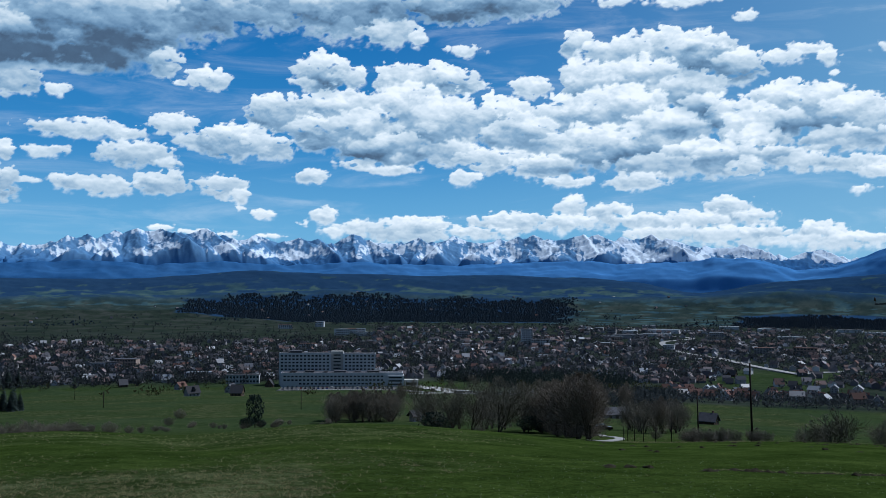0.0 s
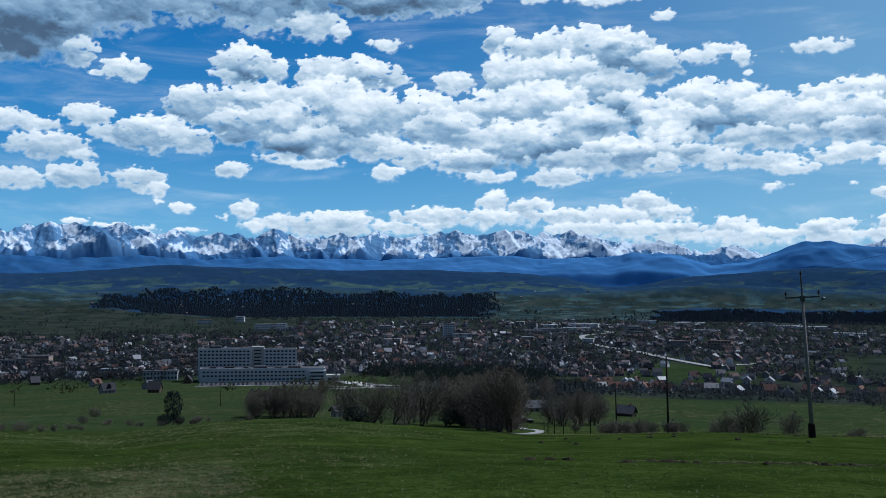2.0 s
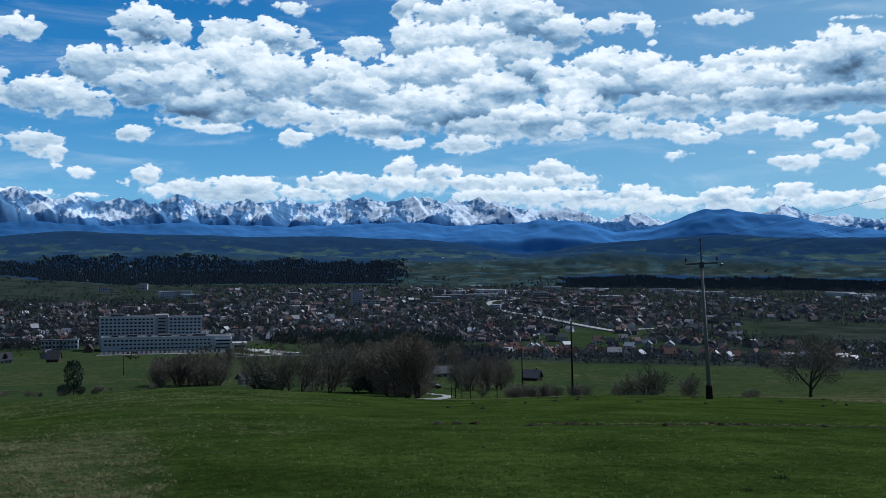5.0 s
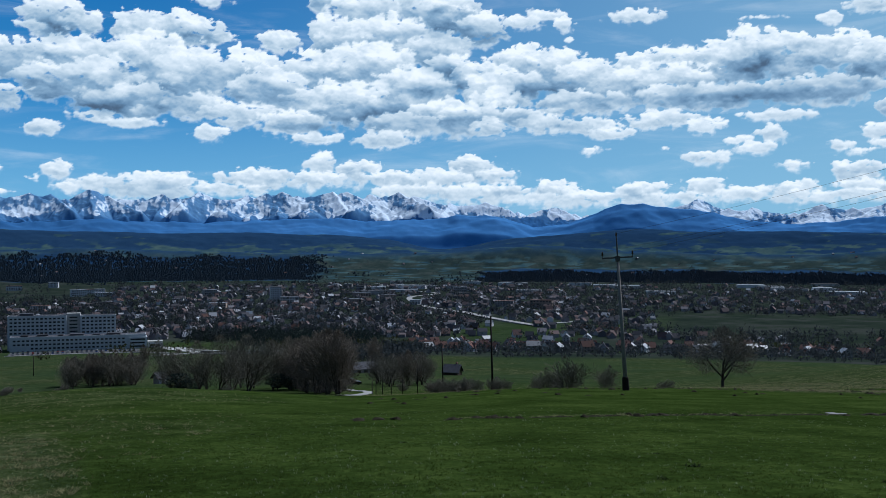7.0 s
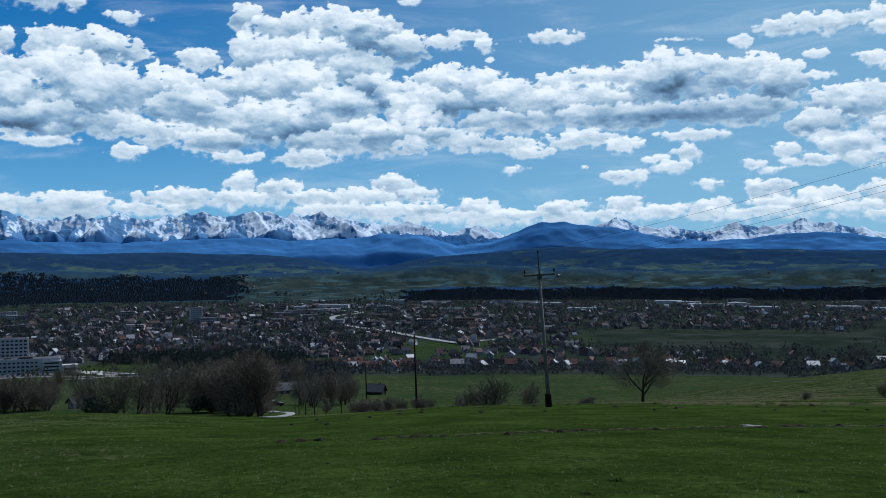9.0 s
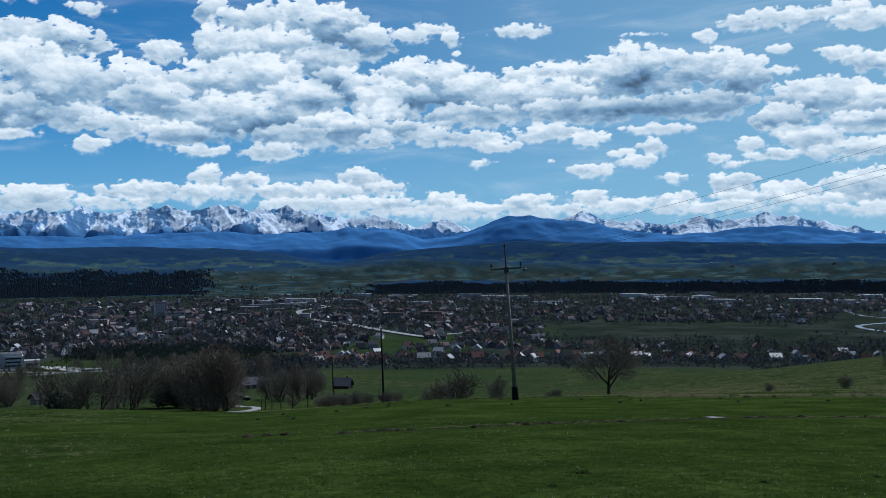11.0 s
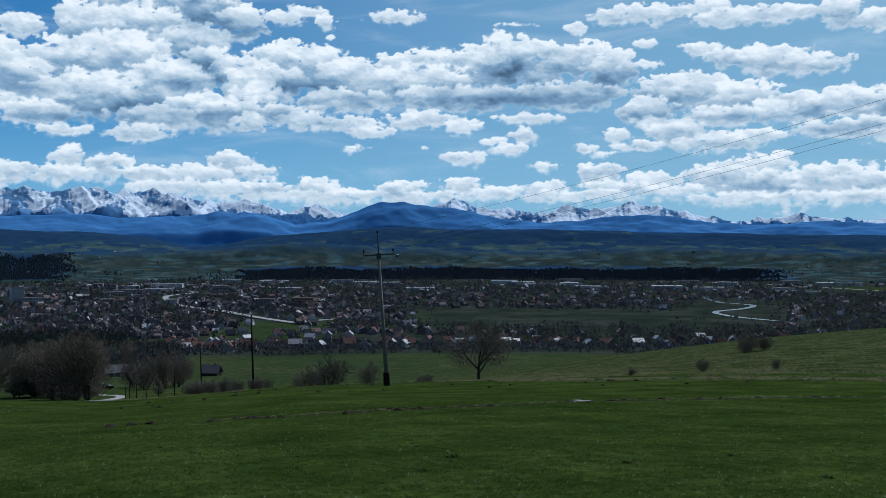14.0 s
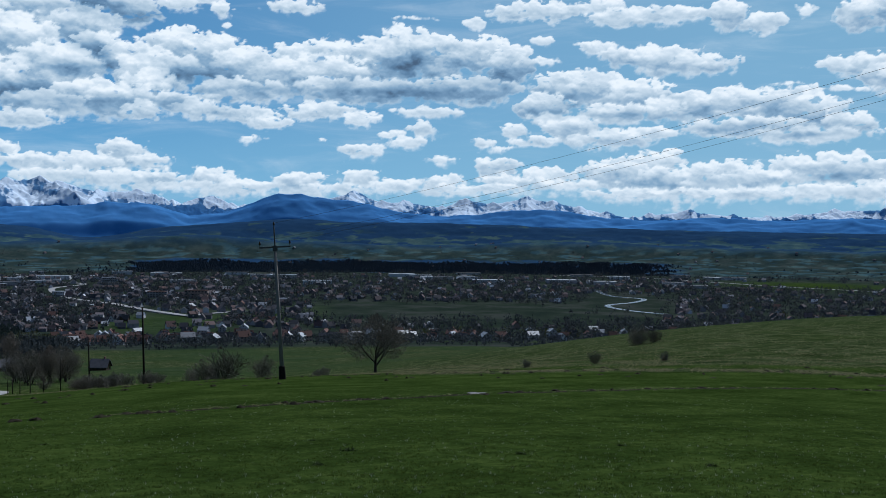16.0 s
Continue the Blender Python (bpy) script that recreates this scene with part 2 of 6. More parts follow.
BANK_WEST = [(19.1, 9.67, 2.06, 1.27), (21.1, 9.37, 1.78, 1.41), (18.4, 8.57, 1.74, 1.09), (22.7, 8.76, 2.18, 1.3), (25.2, 9.32, 1.52, 1.18), (27.4, 9.38, 2.1, 1.31), (26.5, 8.58, 3.17, 1.19), (30.0, 9.6, 1.86, 1.31), (31.4, 10.03, 2.0, 1.43), (33.5, 9.81, 1.87, 1.31), (35.8, 9.92, 1.87, 1.12), (37.4, 9.3, 1.48, 1.25), (29.0, 7.86, 4.8, 0.76), (34.8, 7.94, 4.03, 0.76), (22.1, 7.65, 3.56, 0.68), (18.7, 6.9, 1.33, 0.71), (20.2, 6.5, 1.47, 0.59), (22.7, 6.34, 1.81, 0.53), (24.0, 6.0, 1.19, 0.44), (26.8, 6.7, 1.85, 0.54), (29.0, 6.27, 1.06, 0.44), (32.9, 6.74, 1.87, 0.32), (16.9, 7.89, 1.48, 1.51)]
BANK_FAR_WEST = [(40.6, 7.94, 1.85, 1.13), (42.5, 7.92, 2.14, 1.09), (44.7, 7.48, 2.05, 1.06), (39.3, 7.0, 1.54, 0.89), (43.8, 6.65, 2.82, 0.53), (40.3, 6.36, 1.85, 0.41), (46.0, 6.78, 1.17, 0.68), (48.1, 7.05, 2.06, 0.86), (49.6, 7.32, 1.67, 0.79), (51.7, 6.81, 1.93, 1.09), (52.8, 7.23, 1.67, 0.78), (54.0, 6.59, 1.59, 0.96), (55.7, 5.79, 1.33, 0.77), (50.8, 5.77, 3.54, 0.58), (53.7, 5.31, 3.14, 0.45), (41.0, 5.73, 1.53, 0.79), (39.0, 5.09, 1.38, 0.38), (43.2, 5.24, 2.45, 0.6), (36.1, 4.98, 0.71, 0.35), (37.8, 5.73, 0.77, 0.51), (45.4, 5.54, 1.49, 0.38)]
HIGH_WEST = [(38.0, 12.3, 1.7, 0.52), (39.9, 12.28, 1.37, 0.61), (35.5, 11.66, 0.61, 0.37), (42.5, 12.54, 1.51, 0.48), (44.0, 11.89, 1.81, 0.55), (46.5, 11.97, 2.09, 0.54), (49.5, 11.84, 0.99, 0.89), (51.3, 11.31, 1.11, 0.59), (53.6, 11.85, 0.51, 0.32), (56.2, 11.45, 1.24, 0.91), (57.5, 11.64, 1.35, 1.02), (39.3, 10.75, 0.58, 0.34), (44.4, 9.75, 1.75, 0.68), (46.2, 9.49, 2.34, 0.8), (48.1, 9.28, 1.7, 0.64), (42.5, 10.34, 1.2, 0.43), (56.5, 8.84, 1.87, 0.7), (54.8, 9.07, 1.07, 0.29), (55.7, 7.71, 1.33, 0.18), (57.3, 8.22, 1.09, 0.81), (18.8, 12.2, 1.14, 0.42), (25.2, 12.38, 1.39, 0.42), (32.2, 11.97, 0.97, 0.18), (21.4, 11.15, 0.25, 0.15)]
SMALL_WEST = [(22.7, 5.11, 0.72, 0.25), (29.0, 4.62, 1.38, 0.35), (31.6, 5.04, 1.07, 0.38), (30.7, 5.5, 0.74, 0.26), (32.6, 5.79, 0.84, 0.51), (33.6, 4.1, 0.65, 0.22), (26.8, 5.12, 0.22, 0.13), (52.8, 8.12, 0.58, 0.15), (50.2, 6.54, 0.53, 0.18), (36.8, 4.76, 0.64, 0.16), (39.3, 9.6, 0.7, 0.28)]
LOW_EAST = [(7.3, 4.36, 0.83, 0.58), (7.0, 3.49, 1.85, 0.42), (9.5, 3.96, 1.2, 0.57), (3.8, 3.5, 2.2, 0.55), (1.8, 2.95, 1.88, 0.29), (-3.1, 3.15, 1.39, 0.58), (-1.3, 3.16, 1.81, 0.65), (-5.0, 3.13, 1.22, 0.39), (-6.1, 2.9, 0.9, 0.29), (-6.8, 3.85, 0.74, 0.45), (-8.0, 3.26, 0.22, 0.16), (11.7, 3.47, 1.74, 0.54), (14.2, 3.44, 2.07, 0.6), (16.0, 4.2, 1.29, 0.72), (17.3, 3.71, 1.06, 0.43), (16.3, 2.8, 3.43, 0.47), (12.6, 2.83, 2.41, 0.38), (20.4, 2.9, 0.94, 0.61), (21.8, 2.58, 1.34, 0.36), (-15.9, 2.98, 0.6, 0.19), (-14.1, 2.79, 0.73, 0.13), (-12.0, 2.63, 0.62, 0.16), (-10.1, 2.6, 0.75, 0.13)]
LOW_WEST = [(19.6, 2.43, 1.83, 0.28), (21.2, 2.62, 1.17, 0.54), (22.7, 2.43, 1.81, 0.38), (25.6, 2.7, 1.52, 0.57), (27.8, 2.42, 1.86, 0.32), (29.1, 2.92, 1.22, 0.51), (31.0, 2.62, 1.87, 0.32), (33.6, 2.81, 1.55, 0.52), (36.8, 3.64, 1.23, 0.64), (37.5, 2.84, 1.87, 0.42), (39.7, 3.08, 1.86, 0.54), (35.9, 2.51, 2.2, 0.32), (41.0, 2.7, 1.85, 0.32), (43.5, 3.34, 1.82, 0.79), (45.1, 3.66, 2.05, 0.85), (46.6, 4.43, 0.71, 0.31), (46.9, 3.02, 2.08, 0.78), (49.1, 3.33, 1.74, 0.68), (51.1, 3.0, 2.3, 0.68), (53.2, 3.6, 1.96, 0.67), (55.2, 3.72, 2.19, 0.75), (56.8, 3.55, 1.59, 0.65)]
LOW_VEIL = [(44.5, 2.23, 3.12, 0.32), (50.0, 2.24, 3.58, 0.31), (54.3, 2.44, 3.4, 0.36), (57.1, 2.42, 1.64, 0.47)]
# grey undersides: heading, height, half-width, half-height, depth of the shade
SHADE_EAST = [(-21.6, 12.09, 4.79, 0.99, 1.25), (-18.7, 13.35, 3.51, 1.36, 0.8), (-23.0, 12.97, 3.32, 0.75, 0.8), (-24.9, 11.93, 3.22, 1.14, 1.2), (-2.8, 15.42, 2.93, 0.8, 0.65), (2.7, 15.62, 2.61, 0.49, 0.6), (-7.0, 11.39, 1.16, 0.63, 0.5), (-4.7, 7.32, 1.87, 0.48, 0.6), (-1.5, 7.99, 2.14, 0.64, 0.5), (14.5, 11.81, 1.71, 0.52, 0.6), (14.2, 9.83, 1.01, 0.55, 0.65), (13.3, 8.78, 2.47, 0.47, 0.45), (11.7, 6.94, 3.42, 0.57, 0.5), (3.7, 8.64, 1.17, 0.83, 0.35), (6.6, 6.45, 2.24, 0.22, 0.5), (-18.5, 14.26, 9.64, 1.61, 0.5), (-2.8, 15.51, 7.78, 1.1, 0.4), (-18.9, 6.58, 6.67, 2.13, 0.22), (-6.0, 8.41, 5.14, 2.23, 0.2)]
SHADE_WEST = [(19.6, 8.63, 1.61, 0.79, 0.8), (23.6, 8.02, 3.91, 0.37, 0.75), (31.6, 9.94, 1.22, 1.0, 0.65), (31.9, 8.06, 5.63, 0.63, 0.95), (36.1, 8.42, 1.87, 0.72, 0.9), (18.7, 7.06, 1.15, 0.43, 0.8), (21.1, 6.69, 1.48, 0.31, 0.65), (35.8, 6.67, 2.52, 0.29, 0.5), (40.3, 6.84, 1.79, 0.28, 0.65), (44.4, 6.65, 2.68, 0.22, 0.65), (52.3, 7.1, 0.81, 0.48, 0.5), (50.8, 5.92, 3.39, 0.37, 0.65), (53.4, 5.53, 2.81, 0.21, 0.8), (41.9, 6.04, 1.77, 0.32, 0.35), (55.4, 3.27, 1.62, 0.21, 0.3)]

SKY_R, A0, E0, DA, DE = 4750.0, -36.0, -1.0, 0.075, 0.058
_a, _e = np.meshgrid(np.arange(A0, 72, DA), np.arange(E0, 18.4, DE), indexing="ij")


def heaps(x, y, seed):
    """Round heads crowded together with creases between them, 0 to 1."""
    x0, y0 = np.floor(x), np.floor(y)
    best = np.full_like(x, 9.0)
    for i in (-1, 0, 1):
        for j in (-1, 0, 1):
            h = lattice(x0 + i, y0 + j, seed)
            px, py = x0 + i + 0.1 + 0.8 * (h & 255) / 255, y0 + j + 0.1 + 0.8 * (h >> 8) / 255
            best = np.minimum(best, (px - x) ** 2 + (py - y) ** 2)
    return np.clip(1 - best, 0, 1)


def blurred(f, times):
    for _ in range(times):
        f = (f + np.roll(f, 1, 0) + np.roll(f, -1, 0)) / 3
        f = (f + np.roll(f, 1, 1) + np.roll(f, -1, 1)) / 3
    return f


_torn = fbm(_a / 0.8, _e / 0.5, 5, 75, 0.62)
_soft = fbm(_a / 2.6, _e / 1.1, 4, 66)
_xa, _xe = _a + 0.20 * _torn, _e + 0.12 * fbm(_a / 0.6, _e / 0.5, 4, 53, 0.6)
_billow = 0.40 * (heaps(_xa / 1.1, _xe / 0.85, 57) - 0.62) + 0.34 * (heaps(_xa / 0.5, _xe / 0.4, 63) - 0.62) + 0.15 * (heaps(_xa / 0.23, _xe / 0.18, 67) - 0.62) + 0.42 * _torn


def cloud_heaps():
    """Swells heaped one before the other, each bright along its top and greyer towards its base, with
    smaller heads on the larger ones. Gives how dense and how white the cloud is."""
    rnd = np.random.RandomState(12)
    wa = _a + 0.30 * fbm(_a / 2.2, _e / 1.6, 3, 42) + 0.26 * fbm(_a / 0.7, _e / 0.45, 4, 43)
    we = _e + 0.14 * fbm(_a / 2.0, _e / 1.4, 3, 46) + 0.13 * fbm(_a / 0.8, _e / 0.5, 4, 47)
    dense, white = np.zeros_like(_a), np.full_like(_a, 0.95)
    swells = [c for bank in (BANK_EAST, PUFFS_EAST, BANK_MIDDLE, BANK_INNER, BANK_TOWER, BANK_WEST, BANK_FAR_WEST, HIGH_WEST, SMALL_WEST, LOW_EAST, LOW_WEST, LOW_VEIL) for c in bank]
    for _ in range(46):
        # the same broken sky goes on past the view
        swells.append((rnd.choice([rnd.uniform(-36, -27), rnd.uniform(61, 72)]), rnd.uniform(3, 16), rnd.uniform(1, 4), rnd.uniform(0.5, 1.6)))
    for ca, ce, w, h in sorted(swells, key=lambda c: -c[1] + 0.5 * c[3]):
        heads = [(ca, ce, w, h, 0)]
        for _ in range(int(min(26, 7 * w * h))):
            u, v = rnd.uniform(-0.85, 0.85), rnd.uniform(-0.75, 0.8)
            if u * u + v * v < 0.9:
                k = rnd.uniform(0.22, 0.5) * min(h, 1.4)
                heads.append((ca + u * w, ce + v * h, k * rnd.uniform(1.0, 1.7), k, 1))
        heads[1:] = sorted(heads[1:], key=lambda c: -c[1])
        for x, y, p, q, child in heads:
            i0, i1 = int((x - 1.5 * p - 0.8 - A0) / DA), int((x + 1.5 * p + 0.8 - A0) / DA) + 1
            j0, j1 = int((y - 1.5 * q - 0.6 - E0) / DE), int((y + 1.5 * q + 0.6 - E0) / DE) + 1
            if i1 <= 0 or j1 <= 0 or i0 >= _a.shape[0] or j0 >= _a.shape[1]:
                continue
            z = np.s_[max(i0, 0):i1, max(j0, 0):j1]
            v = (we[z] - y) / q
            if ce < 4.9 and not child:
                # the low banks reach down behind the mountains
                v = np.where(v < 0, 0.5 * v, v)
            size = min(max(q, 0.32), 0.95) * (1.6 - 0.6 * ease(q, 0.3, 1.0))
            depth = (1 - np.hypot((wa[z] - x) / p, v)) * min(q, 1.1) + 0.05 + size * _billow[z] * (1 - 0.45 * ease(q, 1.6, 2.6))
            # crisp along the top, frayed below
            fray = 0.07 + (0.14 + 0.14 * size) * ease(-v, -0.6, 0.9) + 0.10 * size * ease(_soft[z], 0.0, 0.4)
            alpha = ease(depth, 0.0, fray * 2)
            if child:
                tone = np.clip(white[z] + 0.19 * np.clip(v, -1, 1) - 0.02, 0.25, 1.02)
                alpha = alpha * 0.62 * ease(dense[z], 0.2, 0.9)
            else:
                tone = 0.97 - 0.52 * min(1.0, 0.12 + h / 1.2) * ease(-v, -1.0, 0.25)
                dense[z] = np.maximum(dense[z], alpha * (0.72 + 0.28 * ease(depth, 0.05, 0.5)))
            white[z] = white[z] + (tone - white[z]) * alpha
    return dense, white


_thick, _white = cloud_heaps()
_shade = np.zeros_like(_a)
_wa, _we = _a + 0.55 * fbm(_a / 1.6, _e / 1.0, 4, 81), _e + 0.24 * fbm(_a / 1.4, _e / 0.9, 4, 84)
for _ca, _ce, _w, _h, _k in SHADE_EAST + [(*c[:4], 0.74 * c[4]) for c in SHADE_WEST]:
    _v = (_we - _ce) / (1.45 * _h)
    _q = np.hypot((_wa - _ca) / (1.45 * _w), _v)
    _shade = np.maximum(_shade, 0.9 * _k * (1 - ease(_q, 0.0, 1.2)) * (0.75 + 0.25 * ease(-_v, -0.6, 0.4)))
_sh = np.clip(_shade * (1 + 0.25 * _torn), 0, 1.4)
_slope = lambda f: 0.35 * np.gradient(f, axis=0) / DA + 0.80 * np.gradient(f, axis=1) / DE
_relief = -np.tanh(1.2 * _slope(_billow))
_white = _white + 0.055 * _relief * (1 - 0.7 * np.clip(_sh, 0, 1)) - 0.70 * _sh + 0.08 * _soft - 0.16 * ease(fbm(_a / 1.6 + 9, _e / 0.8, 5, 91, 0.55), -0.10, 0.40) * ease(blurred(_thick, 6), 0.4, 0.95)
_white = np.clip(_white, 0.02, 1.03)
# gaps torn through the banks, none through their grey bases
_thick = _thick * (1 - 0.75 * ease(fbm(_a / 1.3 + 7, _e / 0.7, 4, 95, 0.6), 0.22, 0.50) * (1 - ease(_sh, 0.1, 0.4)))
_thick = np.maximum(_thick, ease(_sh, 0.35, 0.75))
_ra, _re = np.radians(_a), np.radians(_e)
# the drawn sky ends above the view, lower to the west, so that the sun clears it
_re = np.minimum(_re, np.radians(np.interp(_a, [20, 48], [18.5, 14.5])))
_v = np.stack([SKY_R * np.sin(_ra), SKY_R * np.cos(_ra), EYE + SKY_R * np.tan(_re)], -1).reshape(-1, 3)

m_sky, n, l, _b = material("sky_air")
n.remove(_b)
_xy = n.new("ShaderNodeSeparateXYZ")
l.new(coords(n, l, "Object"), _xy.inputs[0])
_h = calc(n, l, "DIVIDE", calc(n, l, "SUBTRACT", _xy.outputs[2], EYE), SKY_R)
_air = ramp(n, l, calc(n, l, "MULTIPLY", _h, 3.0), [(0.0, (0.24, 0.48, 0.66)), (0.16, (0.165, 0.41, 0.625)), (0.40, (0.056, 0.250, 0.515)), (0.75, (0.021, 0.158, 0.410)), (1.0, (0.015, 0.122, 0.355))])
_side = step(n, l, _xy.outputs[0], -600.0, 4200.0)
_air = mix(n, l, calc(n, l, "MULTIPLY", _side, 0.70), _air, (0.33, 0.54, 0.65))
_t, _o = n.new("ShaderNodeAttribute"), n.new("ShaderNodeAttribute")
_t.attribute_name, _o.attribute_name = "cloud_thickness", "cloud_whiteness"
_fine = noise_tex(n, l, coords(n, l, "Object", (0.012, 0.012, 0.016)), 1.0, 6, 0.65)
_wisp = noise_tex(n, l, coords(n, l, "Object", (0.0016, 0.0016, 0.009)), 1.0, 5, 0.6, 0.8)
_th = calc(n, l, "ADD", _t.outputs["Fac"], calc(n, l, "MULTIPLY", calc(n, l, "SUBTRACT", _fine, 0.5), 0.30))
_cover = step(n, l, _th, 0.06, 0.80)
_veil = calc(n, l, "MULTIPLY", step(n, l, _wisp, 0.46, 0.85), 0.26)
_cover = calc(n, l, "MAXIMUM", _cover, _veil)
_dim = calc(n, l, "ADD", _o.outputs["Fac"], calc(n, l, "MULTIPLY", calc(n, l, "SUBTRACT", _fine, 0.5), 0.12))
_cloud = ramp(n, l, _dim, [(0.0, (0.075, 0.120, 0.185)), (0.20, (0.145, 0.250, 0.375)), (0.42, (0.27, 0.405, 0.535)), (0.65, (0.52, 0.62, 0.69)), (0.86, (0.75, 0.81, 0.84)), (1.0, (0.95, 0.96, 0.94))])
_em = n.new("ShaderNodeEmission")
l.new(mix(n, l, _cover, _air, _cloud), _em.inputs[0])
_em.inputs[1].default_value = 1.1
l.new(_em.outputs[0], n["Material Output"].inputs[0])
m_sky.cycles.emission_sampling = "NONE"
_me = triangles("sky", _v, sheet(*_a.shape), m_sky, smooth=True)
for _name, _f in (("cloud_thickness", _thick), ("cloud_whiteness", _white)):
    _me.attributes.new(_name, "FLOAT", "POINT").data.foreach_set("value", _f.ravel().astype(np.float32))
tagged(new("backdrop_sky", _me), "blue spring sky with white and grey broken cumulus", "sky", kind="structure")

# ---- ground ----
_heads = np.concatenate([np.arange(-30, 65.001, 0.15), np.arange(69, 329, 4.0)])
_dist = np.concatenate([[0.0, 0.5, 1.5, 3.0], np.geomspace(4.5, 2400, 300), np.arange(2408, 3338, 7.0)])
_ga, _gr = np.meshgrid(_heads, _dist, indexing="ij")
_gz = ground_z(_ga, _gr)
_gx, _gy = _gr * np.sin(np.radians(_ga)), _gr * np.cos(np.radians(_ga))


# a meadow whose cloud shadow is put into the ground's colour
def shadowed_meadow(a, r):
    return ease(a, 25.5, 28) * (1 - ease(a, 44.5, 47)) * ease(r, 1050, 1090) * (1 - ease(r, 1400, 1470))


def land_use(a, r):
    """Shares of dry grass, town and cloud-shaded flats, wood and upland pasture on the ground."""
    x, y = r * np.sin(np.radians(a)), r * np.cos(np.radians(a))
    r = np.where(r > 2500, 2500 + (r - 2500) / 0.6, r)
    n1, n2 = fbm(x / 22, y / 22, 4, 61), fbm(x / 70, y / 70, 4, 62)
    # unmown grass: a patch close by, the strips along the drain and past the field's edge
    dry = ease(-a, 5.0 + (r - 20) * 0.12, 7.5 + (r - 20) * 0.12) * (1 - ease(r, 26, 32)) * ease(r, 9, 12) * 0.75
    dry = np.maximum(dry, ease(r, 78, 88) * (1 - ease(r, 220, 320)) * (0.32 + 0.40 * ease(a, 19, 28)))
    drain = np.interp(a, [16, 24, 36, 46, 58, 70], [31, 33.5, 40, 46, 52, 56])
    dry = np.maximum(dry, ease(a, 15, 22) * bump_at(r, drain + 0.7, 0.9) * 0.12)
    dry = np.maximum(dry, ease(a, 31, 36) * bump_at(r, 72 + 0 * a, 3.0) * 0.9)
    dry = np.maximum(dry, ease(r, 230, 320) * (1 - ease(r, 900, 1000)) * (0.22 + 0.75 * ease(n2 + 0.5 * n1, -0.15, 0.3)))
    dry = np.maximum(dry, 0.30 * ease(-a, -14, 6) * ease(r, 6, 10) * (1 - ease(r, 90, 120)) * ease(n1 + n2, -0.5, 0.3))
    dry = np.clip(dry + 0.5 * n1 * (dry > 0.03), 0, 1)
    # town, gardens and woods on the plain
    town = ease(r, 1000, 1080) * (1 - ease(r, 2450, 2600))
    town = np.maximum(town, ease(a, 9, 12) * ease(r, 540, 600) * (1 - ease(r, 700, 760)) * (1 - ease(a, 46, 50)))
    town = np.maximum(town, ease(a, 2, 4) * ease(r, 760, 820) * (1 - ease(r, 2450, 2600)))
    town = np.where(a < 0, town * (1 - ease(r, 1900, 2200)), town)
    meadow = np.maximum(bump_at(a, 18, 3.2) * bump_at(r, 1120, 110), bump_at(a, 33, 8) * bump_at(r, 1250, 110))
    meadow = np.maximum(meadow, bump_at(a, 54, 4.5) * bump_at(r, 2150, 140))
    meadow = np.maximum(meadow, bump_at(a, 24, 5) * bump_at(r, 1180, 60))
    town = town * (1 - np.clip(meadow * 1.8, 0, 1))
    # strip fields and woods up the hills
    f = fbm(a / 2.0, r / 75, 4, 70) + 0.30 * fbm(a / 0.6, r / 30, 3, 72)
    low = bump_at(r, 3380, 130)
    wood = ease(r, 3080, 3260) * ease(f, -0.26 + 0.30 * low, -0.22 + 0.30 * low)
    wood = np.maximum(wood, ease(r, 3420, 3600) * ease(fbm(a / 1.8, r / 70, 4, 75), -0.22, -0.17))
    # forests on the plain before the hills
    edge = fbm(a / 2.0, r / 150, 4, 511)
    belt = ease(a + 1.5 * edge, -15, -14.4) * (1 - ease(a + 2.5 * edge, 5.5, 8)) * ease(r + 60 * edge, 2570 + 50 * np.maximum(-8 - a, 0), 2620 + 50 * np.maximum(-8 - a, 0)) * (1 - ease(r + 110 * edge, 3110, 3180))
    belt = np.maximum(belt, ease(a + 1.5 * edge, 16.3, 17) * (1 - ease(a + 2.5 * edge, 45, 48)) * ease(r + 60 * edge, 2480, 2530) * (1 - ease(r + 110 * edge, 2880, 2950)))
    wood = np.maximum(wood, 0.96 * belt)
    # its shadow is drawn with the dark colour of the town's ground
    town = np.maximum(town, 0.97 * shadowed_meadow(a, r))
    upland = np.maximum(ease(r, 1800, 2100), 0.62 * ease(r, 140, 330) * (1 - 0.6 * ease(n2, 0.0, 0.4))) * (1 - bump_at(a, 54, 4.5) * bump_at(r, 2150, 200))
    # thinly wooded flats between the town and the forest, cloud shade put in as dark ground
    wood = np.maximum(wood, np.where(a < 6, ease(r, 1650, 1850) * (1 - ease(r, 2550, 2700)) * 0.10 * ease(f, -0.25, 0.1), 0))
    upland = np.where(a < 6, upland * (1 - 0.34 * ease(r, 1500, 1700) * (1 - ease(r, 2500, 2700))), upland)
    town = np.where(a < 6, np.maximum(town, 0.97 * ease(r, 1600, 1800) * (1 - ease(r, np.where(a < -6, 2950, 2480), np.where(a < -6, 3100, 2600)))), town)
    town = np.maximum(town, 0.80 * ease(r, 2400, 2500) * (1 - ease(r, 3050, 3250)) * ease(fbm(a / 1.4, r / 45, 3, 79), -0.25, -0.1) * (1 - meadow))
    return dry, town, wood, upland


